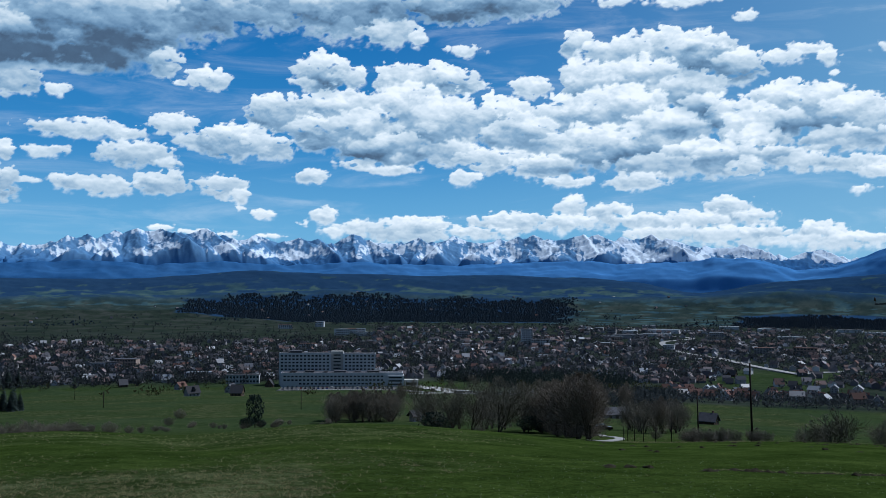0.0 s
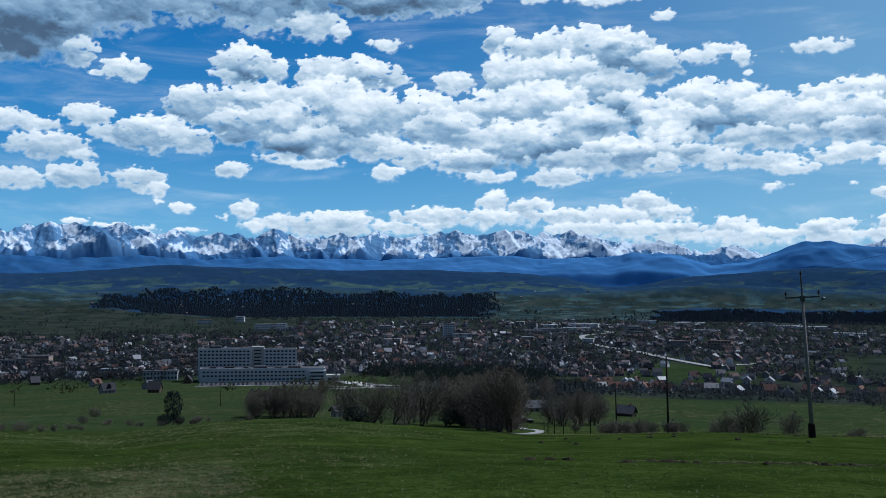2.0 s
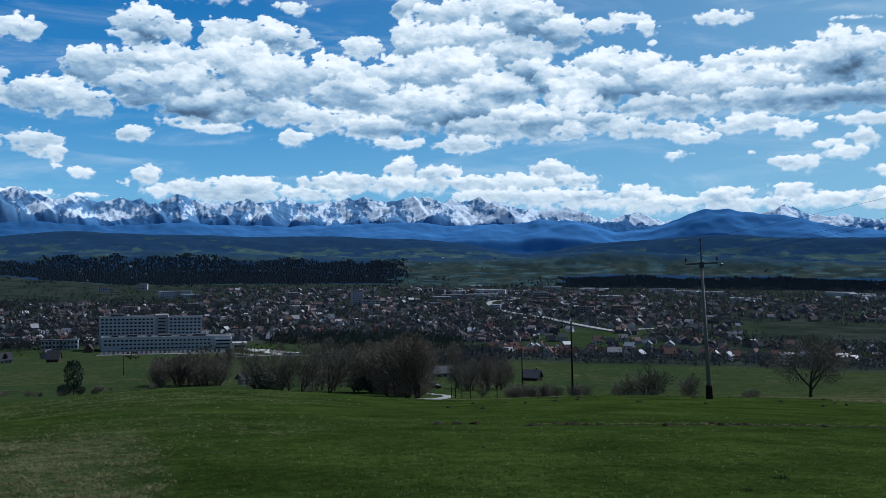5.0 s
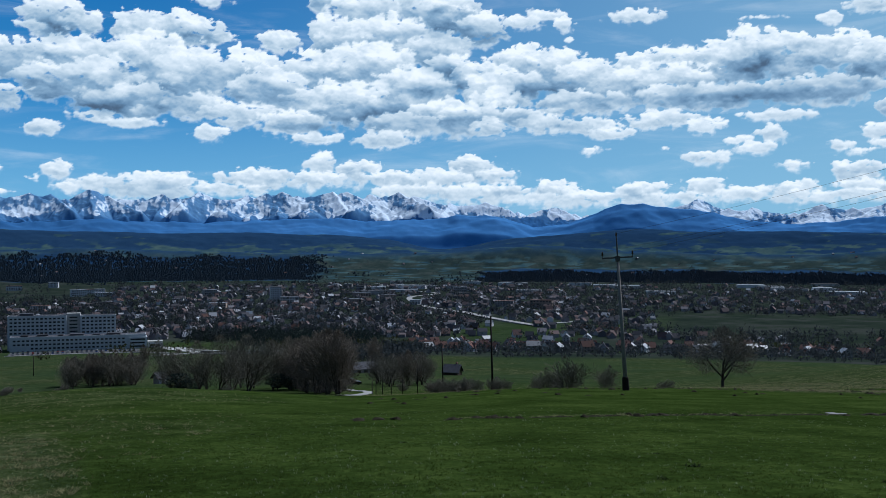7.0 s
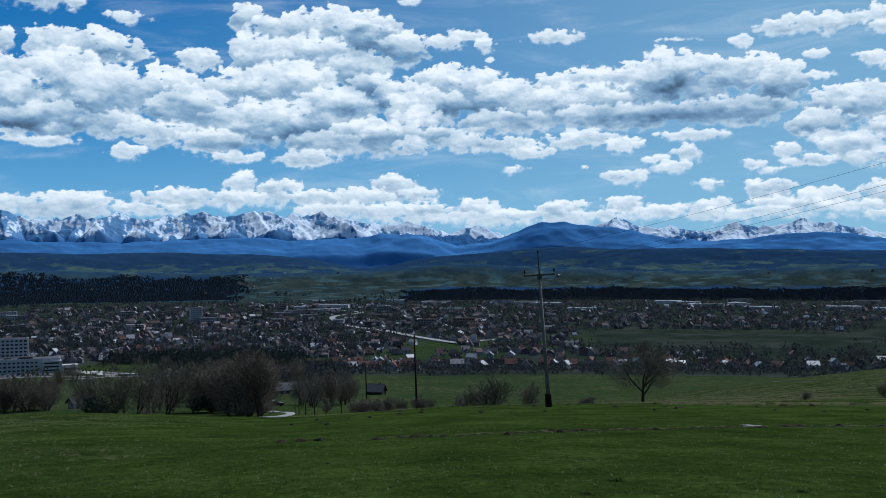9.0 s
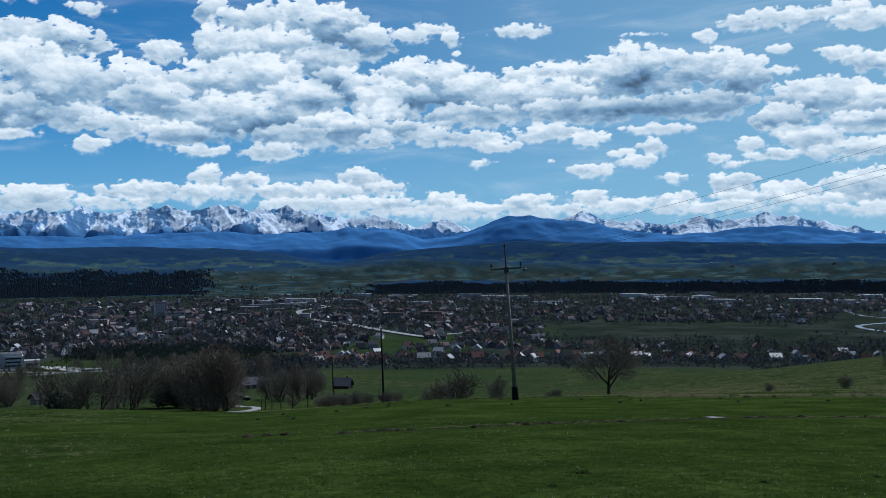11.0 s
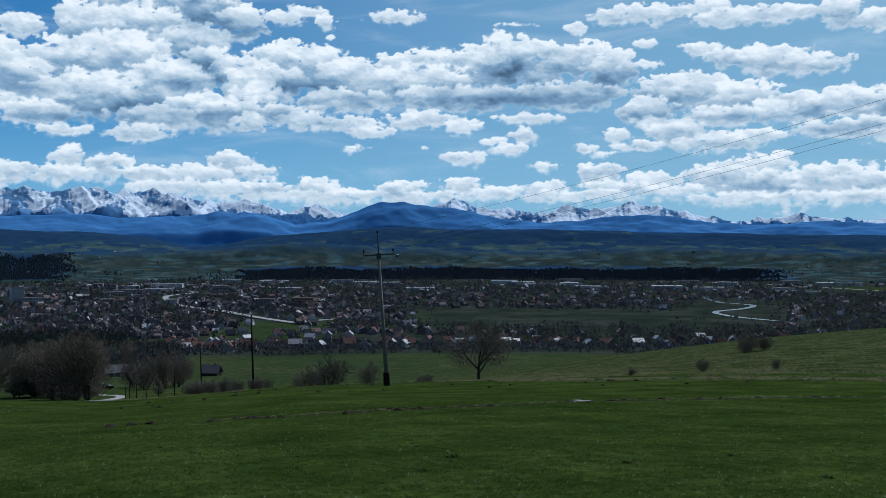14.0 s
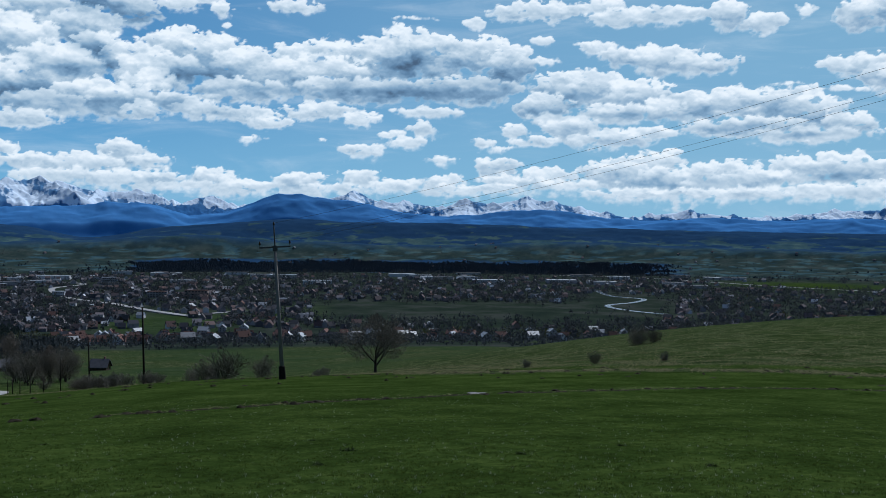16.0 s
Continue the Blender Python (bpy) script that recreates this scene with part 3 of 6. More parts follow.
# rows run along the headings and close on themselves
_cells = sheet(_ga.shape[1], _ga.shape[0], wrap=True)
m_ground, n, l, b = material("grassland", 0.95)
b.inputs["Specular IOR Level"].default_value = 0.0
_o = coords(n, l)
_dry, _town, _wood, _hill = (n.new("ShaderNodeAttribute") for _ in range(4))
_hill.attribute_name = "upland"
_dry.attribute_name, _town.attribute_name, _wood.attribute_name = "dry_grass", "town_and_shade", "woodland"
_g1, _g2, _g3 = noise_tex(n, l, _o, 0.35, 4), noise_tex(n, l, _o, 4.0, 6, 0.7), noise_tex(n, l, coords(n, l, "Object", (1, 1, 0.2)), 0.02, 6, 0.65)
_g4 = noise_tex(n, l, _o, 13.0, 3, 0.7)
_fine = calc(n, l, "ADD", calc(n, l, "MULTIPLY", _g4, 0.25), calc(n, l, "ADD", calc(n, l, "MULTIPLY", _g1, 0.35), calc(n, l, "MULTIPLY", _g2, 0.40)))
_green = ramp(n, l, _fine, [(0.37, (0.008, 0.015, 0.003)), (0.50, (0.024, 0.042, 0.009)), (0.63, (0.054, 0.080, 0.019))])
_straw = ramp(n, l, _fine, [(0.40, (0.010, 0.018, 0.006)), (0.51, (0.032, 0.046, 0.018)), (0.62, (0.130, 0.132, 0.078))])
# valley ground, its darks lifted and blued for haze
_yard = ramp(n, l, _g3, [(0.35, (0.014, 0.022, 0.018)), (0.5, (0.022, 0.031, 0.024)), (0.62, (0.036, 0.042, 0.038))])
# woods of the plain and hills, blue haze put into their colour
_hazed_pine = ramp(n, l, noise_tex(n, l, coords(n, l, "Object", (1, 1, 3)), 0.03, 6, 0.7), [(0.3, (0.014, 0.039, 0.088)), (0.7, (0.022, 0.053, 0.108))])
_c = mix(n, l, _dry.outputs["Fac"], _green, _straw)
_far = step(n, l, calc(n, l, "MULTIPLY", _wood.outputs["Fac"], 1.0), 0.0, 1.0)
_mott = calc(n, l, "ADD", calc(n, l, "MULTIPLY", _g3, 0.45), calc(n, l, "MULTIPLY", noise_tex(n, l, coords(n, l, "Object", (1, 1, 0.3)), 0.11, 5, 0.65, 0.6), 0.55))
_upland = ramp(n, l, _mott, [(0.36, (0.015, 0.027, 0.016)), (0.5, (0.027, 0.044, 0.026)), (0.64, (0.055, 0.070, 0.042))])
# far fields, bluer than the near ones to stand in for haze
_hazed_pasture = ramp(n, l, _g3, [(0.35, (0.026, 0.058, 0.082)), (0.5, (0.040, 0.078, 0.092)), (0.65, (0.068, 0.112, 0.108))])
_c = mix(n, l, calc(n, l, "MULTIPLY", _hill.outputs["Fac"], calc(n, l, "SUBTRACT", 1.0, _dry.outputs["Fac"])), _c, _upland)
_c = mix(n, l, step(n, l, _hill.outputs["Fac"], 0.70, 0.95), _c, _hazed_pasture)
_c = mix(n, l, _town.outputs["Fac"], _c, _yard)
_c = mix(n, l, _far, _c, _hazed_pine)
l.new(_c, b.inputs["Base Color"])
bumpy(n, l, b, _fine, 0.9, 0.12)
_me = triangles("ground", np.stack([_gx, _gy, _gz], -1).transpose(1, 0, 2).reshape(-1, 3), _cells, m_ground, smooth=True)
for _name, _f in zip(("dry_grass", "town_and_shade", "woodland", "upland"), land_use(_ga, _gr)):
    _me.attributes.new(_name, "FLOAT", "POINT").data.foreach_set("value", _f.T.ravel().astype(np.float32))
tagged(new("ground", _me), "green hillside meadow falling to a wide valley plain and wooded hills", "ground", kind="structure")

# ---- mountains ----
m_range, n, l, b = material("hazed_snowy_rock", 0.95)
b.inputs["Specular IOR Level"].default_value = 0.0
_o = coords(n, l)
_sep = n.new("ShaderNodeSeparateXYZ")
l.new(_o, _sep.inputs[0])
_geo = n.new("ShaderNodeNewGeometry")
_nz = n.new("ShaderNodeSeparateXYZ")
l.new(_geo.outputs["Normal"], _nz.inputs[0])
_n1, _n2 = noise_tex(n, l, _o, 0.012, 6, 0.65), noise_tex(n, l, coords(n, l, "Object", (1, 1, 0.8)), 0.045, 6, 0.68)
_lie = n.new("ShaderNodeAttribute")
_lie.attribute_name = "snow_lie"
_snow = step(n, l, calc(n, l, "ADD", _lie.outputs["Fac"], calc(n, l, "MULTIPLY", calc(n, l, "SUBTRACT", _n2, 0.5), 0.7)), 0.40, 0.60)
# the blue of the air is put into rock, wood and snow
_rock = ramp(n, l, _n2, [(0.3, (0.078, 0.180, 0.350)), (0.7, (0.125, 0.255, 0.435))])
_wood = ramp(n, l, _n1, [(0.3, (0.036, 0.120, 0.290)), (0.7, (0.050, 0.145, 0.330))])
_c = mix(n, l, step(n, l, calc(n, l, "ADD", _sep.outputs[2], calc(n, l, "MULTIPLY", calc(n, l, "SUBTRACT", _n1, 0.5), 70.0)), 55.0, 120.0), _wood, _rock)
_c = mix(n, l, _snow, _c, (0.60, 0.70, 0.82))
l.new(_c, b.inputs["Base Color"])
bumpy(n, l, b, _n2, 0.15, 2.0)

m_slope, n, l, b = material('haze_blue_slopes', 0.95)
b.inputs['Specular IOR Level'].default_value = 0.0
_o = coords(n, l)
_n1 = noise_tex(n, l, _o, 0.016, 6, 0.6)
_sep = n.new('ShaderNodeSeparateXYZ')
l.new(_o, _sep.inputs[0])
# haze painted into the wooded slopes: thin to the east, thicker and paler to the west
_thin_haze = ramp(n, l, _n1, [(0.34, (0.022, 0.082, 0.215)), (0.66, (0.038, 0.118, 0.280))])
_thick_haze = ramp(n, l, _n1, [(0.32, (0.058, 0.185, 0.430)), (0.68, (0.076, 0.220, 0.490))])
l.new(mix(n, l, step(n, l, _sep.outputs[0], -1300.0, 700.0), _thin_haze, _thick_haze), b.inputs['Base Color'])

# heading and height in degrees of summits and saddles
EAST_RANGE = [(-32, 1.9), (-23.9, 2.1), (-22.8, 2.08), (-21.4, 2.22), (-20.6, 2.54), (-20.2, 2.31), (-19.6, 2.62), (-18.6, 2.23), (-18.2, 2.85), (-17.6, 2.63), (-17.0, 2.99), (-15.8, 3.0), (-14.7, 2.81), (-13.3, 3.06), (-12.4, 2.69), (-11.8, 2.49), (-10.6, 2.72), (-9.0, 2.37), (-8.2, 2.59), (-7.1, 2.55), (-6.4, 2.31), (-5.1, 2.84), (-4.2, 2.49), (-2.4, 2.42), (-1.4, 2.64), (-0.6, 2.43), (0.6, 2.76), (1.5, 2.44), (3.2, 2.61), (3.9, 2.5), (4.3, 2.72), (5.2, 2.82), (6.0, 2.61), (8.0, 2.85), (8.8, 2.85), (9.5, 2.53), (10.1, 2.71), (11.0, 2.6), (11.8, 2.83), (12.6, 2.59), (14.7, 2.19), (16.7, 2.25), (18.5, 1.7)]
WEST_RANGE = [(12, 1.6), (15.4, 1.5), (17.6, 1.7), (18.6, 1.7), (19.5, 1.55), (20.8, 1.95), (21.8, 1.6), (22.5, 1.5), (23.7, 1.86), (25.6, 2.15), (26.7, 1.91), (28.6, 2.37), (30.2, 1.84), (31.5, 1.86), (33.7, 1.56), (35.0, 2.0), (36.6, 1.8), (38.5, 2.14), (40.0, 1.93), (41.5, 1.62), (43.0, 1.3), (44.5, 1.05), (45.4, 1.25), (47.6, 1.43), (49.9, 1.19), (51.7, 1.14), (53.2, 1.24), (55.1, 1.49), (57.6, 1.55), (62, 1.3), (68, 1.2)]


def mountain_range(name, summits, near, depth, a0, a1, seed, label, snowy=True):
    """A crest line through summits and saddles, with ridges, side peaks and gullies before it."""
    # the rounded foothills need fewer steps than the crags
    da, rows = (0.05, 90) if snowy else (0.09, 60)
    a, s = np.meshgrid(np.arange(a0, a1, da), np.concatenate([np.linspace(0, 1, rows), np.linspace(1.05, 1.3, 4)]), indexing="ij")
    c = np.clip(s, 0, 1)
    rnd = np.random.RandomState(seed)
    top = lambda h: np.interp(h, *zip(*summits))
    crest = top(a + 0.05 * fbm(a / 0.3, a * 0 + 3, 3, seed + 1))
    if not snowy:
        crest = crest + 0.14 * fbm(a / 1.3, a * 0 + 7, 4, seed + 31)
    broad = crest.copy()
    for _ in range(80 if snowy else 20):
        broad[1:-1] = (broad[:-2] + broad[1:-1] + broad[2:]) / 3
    wa = a + 0.45 * (1 - c) * fbm(a / 2.4, s * 1.6, 3, seed) + 0.07 * fbm(a / 0.5, s * 6, 3, seed + 3)
    ws = s + 0.02 * fbm(a / 0.5, s * 8, 3, seed + 5)
    foot = -0.6
    if snowy:
        e = foot + (crest - 0.16 - foot) * c ** 0.8 - 0.30 * ease(c, 0.3, 0.7) * (1 - ease(c, 0.75, 0.97))
        # summits and side peaks are three-faced pyramids
        peaks = [(p, 0.97, h + 0.01, 0.75) for p, h in summits]
        for _ in range(int((a1 - a0) * 1.9)):
            p, q = rnd.uniform(a0, a1), rnd.uniform(0.52, 0.96)
            peaks.append((p, q, foot + (top(p) - foot) * (0.40 + 0.55 * q) * rnd.uniform(0.90, 1.03), rnd.uniform(0.50, 0.85)))
        for p, q, h, fall in peaks:
            i0, i1 = np.searchsorted(a[:, 0], (p - 3.5, p + 3.5))
            dx, dy, t = wa[i0:i1] - p, (ws[i0:i1] - q) * 4.2, rnd.uniform(0, 2.1)
            d = np.max([dx * math.cos(t + k) + dy * math.sin(t + k) for k in (0, 2.1 + rnd.uniform(-0.3, 0.3), 4.2 + rnd.uniform(-0.3, 0.3))], axis=0)
            e[i0:i1] = np.maximum(e[i0:i1], h - fall * d)
        bell = ease(c, 0.08, 0.40) * (1 - 0.95 * ease(c, 0.78, 1.0))
        e = e + 0.22 * (fbm(wa / 1.5, s * 3.0, 3, seed + 7, 0.5, ridged=1) - 0.66) * bell
        e = e + 0.05 * fbm(wa / 0.3, s * 8, 3, seed + 13) * ease(c, 0.2, 0.5)
    else:
        # rounded wooded spurs
        e = foot + (broad + (crest - broad) * ease(c, 0.7, 1) - foot) * c ** 0.7
        e = e + (0.22 * fbm(wa / 2.6, s * 1.8, 3, seed + 7) + 0.02 * (fbm(wa / 0.8, s * 4, 3, seed + 9, ridged=1) - 0.6)) * ease(c, 0.05, 0.5) * (1 - 0.85 * ease(c, 0.8, 1))
    e = foot + (e - foot) * ease(c, 0.0, 0.38)
    fade = ease(a, a0, a0 + 3) * (1 - ease(a, a1 - 3, a1))
    e = np.where(s > 1, e - 2.2 * (s - 1), e) * fade - 0.9 * (1 - fade)
    r = near + depth * s
    x, y = r * np.sin(np.radians(a)), r * np.cos(np.radians(a))
    z = EYE + r * np.tan(np.radians(e))
    # snow lies above a ragged line, most on the gentler faces, and runs down the gullies
    fall = np.hypot(np.gradient(e, axis=0) / da, np.gradient(e, axis=1) / da)
    patch = fbm(wa / 1.3, e * 1.1, 4, seed + 21)
    streak = fbm(wa / 0.20 + e, e * 2.2 - wa, 4, seed + 23)
    line = 1.42 - 0.10 * ease(a, -8, 4) - 0.55 * ease(a, 18, 36)
    lie = ease(e + 0.55 * patch + 0.12 * streak, line - 0.12, line + 0.22) * (0.46 + 0.60 * patch + 0.34 * streak - 0.20 * ease(blurred(fall, 1), 0.9, 2.2) + 0.14 * ease(a, 2, 12))
    lie = lie if snowy else lie * 0 - 1.0
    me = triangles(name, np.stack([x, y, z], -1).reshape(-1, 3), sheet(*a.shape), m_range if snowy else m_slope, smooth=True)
    me.attributes.new("snow_lie", "FLOAT", "POINT").data.foreach_set("value", lie.ravel().astype(np.float32))
    return tagged(new(name, me), label, "mountains", kind="structure")


mountain_range("backdrop_mountains_east", EAST_RANGE, 3480, 300, -34, 21, 100, "jagged snow-covered mountain range above forested slopes blue with haze")
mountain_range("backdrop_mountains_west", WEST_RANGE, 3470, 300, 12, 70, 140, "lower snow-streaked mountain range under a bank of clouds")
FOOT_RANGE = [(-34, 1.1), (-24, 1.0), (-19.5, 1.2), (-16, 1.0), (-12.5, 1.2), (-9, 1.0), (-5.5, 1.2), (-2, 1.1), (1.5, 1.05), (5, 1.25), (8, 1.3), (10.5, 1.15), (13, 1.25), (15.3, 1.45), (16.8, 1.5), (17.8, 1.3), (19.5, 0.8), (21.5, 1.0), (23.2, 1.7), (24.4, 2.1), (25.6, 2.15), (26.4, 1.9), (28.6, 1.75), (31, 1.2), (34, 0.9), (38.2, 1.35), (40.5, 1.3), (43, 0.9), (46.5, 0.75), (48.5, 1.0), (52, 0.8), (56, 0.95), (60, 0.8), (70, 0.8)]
mountain_range("backdrop_foothills", FOOT_RANGE, 3322, 150, -34, 70, 180, "steep forested foothills, blue with haze, below snowy peaks", snowy=False)

# ---- building materials ----
m_plaster = plain("pale_plaster", (0.42, 0.42, 0.44), 0.9, vary=0.15, scale=0.4, by_object=0.5)
m_warm = plain("warm_plaster", (0.34, 0.27, 0.24), 0.9, vary=0.15, scale=0.4, by_object=0.4)
m_tile = plain("red_roof_tiles", (0.125, 0.072, 0.062), 0.85, vary=0.3, scale=0.7, by_object=0.4)
m_slate = plain("dark_roof_sheet", (0.055, 0.057, 0.066), 0.8, vary=0.3, scale=0.6, by_object=0.5)
m_tin = plain("pale_metal_roof", (0.19, 0.205, 0.23), 0.5, 0.2, vary=0.2, scale=0.6, by_object=0.3)
m_timber = plain("brown_boards", (0.072, 0.052, 0.040), 0.8, vary=0.3, scale=1.5, by_object=0.3)
m_glass, _n, _l, _b = material("window_glass", 0.08)
_b.inputs["Base Color"].default_value = (0.02, 0.025, 0.03, 1)
m_concrete = plain("concrete", (0.36, 0.36, 0.35), 0.9, vary=0.2, scale=0.5)
m_render = plain("grey_render", (0.42, 0.45, 0.48), 0.9, vary=0.12, scale=0.15)
m_asphalt = plain("asphalt", (0.075, 0.078, 0.082), 0.85, vary=0.25, scale=0.4)
m_gravel = plain("pale_gravel", (0.27, 0.27, 0.275), 0.95, vary=0.25, scale=0.8)


def house_kind(w, d, eaves, ridge, walls, roof, storeys, dormer=False):
    """A gabled house as meshes: wall, roof, chimney, window, each about the middle of its foot."""
    wall = Shape().put([(-w / 2, -d / 2, -3), (w / 2, -d / 2, -3), (w / 2, d / 2, -3), (-w / 2, d / 2, -3), (-w / 2, -d / 2, eaves), (w / 2, -d / 2, eaves), (w / 2, d / 2, eaves), (-w / 2, d / 2, eaves), (-w / 2, 0, ridge), (w / 2, 0, ridge)],
                       [(0, 1, 5, 4), (2, 3, 7, 6), (1, 2, 6, 9, 5), (3, 0, 4, 8, 7), (4, 5, 9, 8), (6, 7, 8, 9)])
    o, t = 0.7, 0.28
    k = (ridge - eaves) / (d / 2)
    top = Shape()
    for s in (-1, 1):
        y, z = s * (d / 2 + o), eaves - k * o
        p = [(-w / 2 - o, y, z + 0.05), (w / 2 + o, y, z + 0.05), (w / 2 + o, 0, ridge + 0.05), (-w / 2 - o, 0, ridge + 0.05)]
        q = [(a, b, c + t) for a, b, c in p]
        top.put(p + q, [(3, 2, 1, 0), (4, 5, 6, 7), (0, 1, 5, 4), (1, 2, 6, 5), (2, 3, 7, 6), (3, 0, 4, 7)])
    if dormer:
        z = eaves + (ridge - eaves) * 0.35
        top.put([(-1.6, -d / 2, z), (1.6, -d / 2, z), (1.6, 0, z), (-1.6, 0, z), (0, -d / 2 - 0.4, ridge - 0.4), (0, 0, ridge - 0.4)], [(0, 1, 4), (1, 2, 5, 4), (3, 0, 4, 5)])
    chimney = Shape().box(w * 0.2, 0.4, ridge - 1.5, w * 0.2 + 0.7, 1.1, ridge + 1.0).box(w * 0.2 - 0.08, 0.32, ridge + 1.0, w * 0.2 + 0.78, 1.18, ridge + 1.12)
    pane = Shape().box(-0.6, -0.05, -0.7, 0.6, 0.04, 0.7)
    slots = [(x * w, -d / 2 - 0.02, 1.5 + 2.8 * i, 0) for i in range(storeys) for x in (-0.3, 0.0, 0.3)]
    slots += [(s * (w / 2 + 0.02), y * d, 1.5 + 2.8 * i, 90) for i in range(storeys + 1) for s in (-1, 1) for y in ((-0.22, 0.22) if i < storeys else (0,))]
    return wall.mesh("wall", walls), top.mesh("roof", roof), chimney.mesh("chimney", m_tile), pane.mesh("window", m_glass), slots


HOUSES = [
    (house_kind(10, 9, 3.6, 8.2, m_plaster, m_tile, 1, True), "pale plastered house with a red tiled gable roof"),
    (house_kind(11, 9, 3.4, 8.6, m_plaster, m_slate, 1, True), "pale plastered house with a dark gable roof"),
    (house_kind(9, 8, 5.6, 9.2, m_warm, m_slate, 2), "ochre plastered house with a dark gable roof"),
    (house_kind(12, 10, 5.8, 9.6, m_plaster, m_tin, 2), "pale plastered house with a bright metal roof"),
    (house_kind(9, 9, 3.2, 8.8, m_timber, m_slate, 1), "brown timber house with a steep dark roof"),
    (house_kind(10, 9, 5.6, 9.8, m_warm, m_tile, 2), "ochre plastered house with a red tiled roof"),
    (house_kind(7, 6, 2.2, 4.6, m_plaster, m_tin, 1), "small white cottage with a bright metal roof"),
    (house_kind(7, 6, 2.0, 4.8, m_timber, m_slate, 1), "small timber cottage with a steep dark roof"),
]
_made = {}


def house(a, r, kind, turn, near=True, size=1.0, group="houses of the town"):
    key = (kind, near)
    if key in _made:
        ob = copy_thing(_made[key], facing(a, r, turn))
        ob.scale = (size, size, size)
        return ob
    (wall, roof, chimney, window, slots), label = HOUSES[kind]
    ob = thing("house", facing(a, r, turn), label, "house", group)
    part("wall", wall, ob)
    top = part("roof", roof, ob)
    if near:
        part("chimney", chimney, top)
        for x, y, z, rz in slots:
            part("window", window, ob, loc=pose(x, y, z, 0, 0, rz))
    _made[key] = ob
    ob.scale = (size, size, size)
    return ob


def block(name, a, r, turn, w, d, h, storeys, bays, walls, label, category="building", group="", roof=m_slate, front=True):
    """A flat-roofed block with rows of windows set into its front and ends."""
    ob = thing(name, facing(a, r, turn), label, category, group)
    part("wall", Shape().box(-w / 2, -d / 2, -4, w / 2, d / 2, h).mesh("wall", walls), ob)
    part("roof", Shape().box(-w / 2 - 0.3, -d / 2 - 0.3, h, w / 2 + 0.3, d / 2 + 0.3, h + 0.5).mesh("roof", roof), ob)
    if storeys:
        sx, sz = w / bays, h / storeys
        pane = Shape().box(-sx * 0.3, -0.12, -sz * 0.24, sx * 0.3, 0.05, sz * 0.24).mesh("window", m_glass)
        for i in range(storeys):
            for j in range(bays):
                part("window", pane, ob, loc=(-w / 2 + sx * (j + 0.5), -d / 2, sz * (i + 0.55)))
    return ob

# ---- hospital ----
def hospital():
    """A long low front wing, a tall slab with a recessed stair tower behind it, and a small pavilion."""
    ob = thing("hospital", facing(-5.7, 985, -2), "long pale grey hospital with a tall slab behind a low wing", "hospital")
    t = facing(-6.68, 985, -2)
    off = (ob.matrix_world.inverted() @ t).translation
    bx = off.x

    def pane_mesh(w, h):
        return Shape().box(-w / 2, -0.10, -h / 2, w / 2, 0.25, h / 2).mesh("window", m_glass)
    wing = part("front_wing", Shape().box(-59, -9, -5, 59, 9, 13.5).box(44, -11, -5, 60, 6, 11.0).mesh("front_wing", m_render), ob)
    part("roof", Shape().box(-58.5, -8.5, 13.3, 58.5, 8.5, 13.52).mesh("roof", m_slate), wing)
    for x0, x1, y0, z1 in ((-50, -44, -6, 14.6), (-36, -27, -5, 15.0), (-18, -14, -6, 14.4), (-8, 4, -6, 15.0), (12, 18, -5, 14.5), (24, 36, -6, 14.8)):
        part("plant_room", Shape().box(x0, y0, 13.5, x1, 4, z1).box(x0 - 0.2, y0 - 0.2, z1, x1 + 0.2, 4.2, z1 + 0.15).mesh("plant_room", m_slate), wing, "dark sheet-clad plant room")
    small = pane_mesh(2.3, 1.5)
    for i in range(3):
        for j in range(26):
            x = -55 + j * 3.75
            if i > 0 or j > 3:
                part("window", small, wing, loc=(x, -9.0, 3.0 + 3.5 * i))
    band = pane_mesh(13.0, 1.3)
    for i in range(3):
        part("window", band, wing, loc=(51.5, -11.0, 2.6 + 3.2 * i))
    slab = part("slab", Shape().box(bx - 46, 14, -5, bx + 5, 30, 31).box(bx + 17, 14, -5, bx + 49, 30, 30.5).mesh("slab", m_render), ob)
    tower = part("stair_tower", Shape().box(bx + 5, 17, -5, bx + 17, 28, 32.5).mesh("stair_tower", m_concrete), ob)
    part("roof", Shape().box(bx - 45.6, 14.4, 30.8, bx + 4.8, 29.6, 31.02).box(bx + 17.4, 14.4, 30.3, bx + 48.6, 29.6, 30.52).mesh("roof", m_slate), slab)
    part("plant_room", Shape().box(bx - 36, 18, 31.02, bx - 24, 26, 33.0).mesh("plant_room", m_slate), slab, "dark sheet-clad plant room")
    for i in range(5):
        for j in range(13):
            part("window", small, slab, loc=(bx - 43 + j * 3.75, 14.0, 15.0 + 3.3 * i))
        for j in range(8):
            part("window", small, slab, loc=(bx + 20 + j * 3.75, 14.0, 15.0 + 3.3 * i))
        part("window", pane_mesh(7.0, 1.2), tower, loc=(bx + 11, 17.0, 15.6 + 3.3 * i))
    pav = part("pavilion", Shape().box(61, -4, -5, 74, 8, 5.5).mesh("pavilion", m_render), ob)
    part("window", pane_mesh(9, 2.4), pav, loc=(67.5, -4.0, 2.4))
    part("roof", Shape().box(60.6, -4.4, 5.5, 74.4, 8.4, 6.0).mesh("roof", m_concrete), pav)
    return ob


hospital()

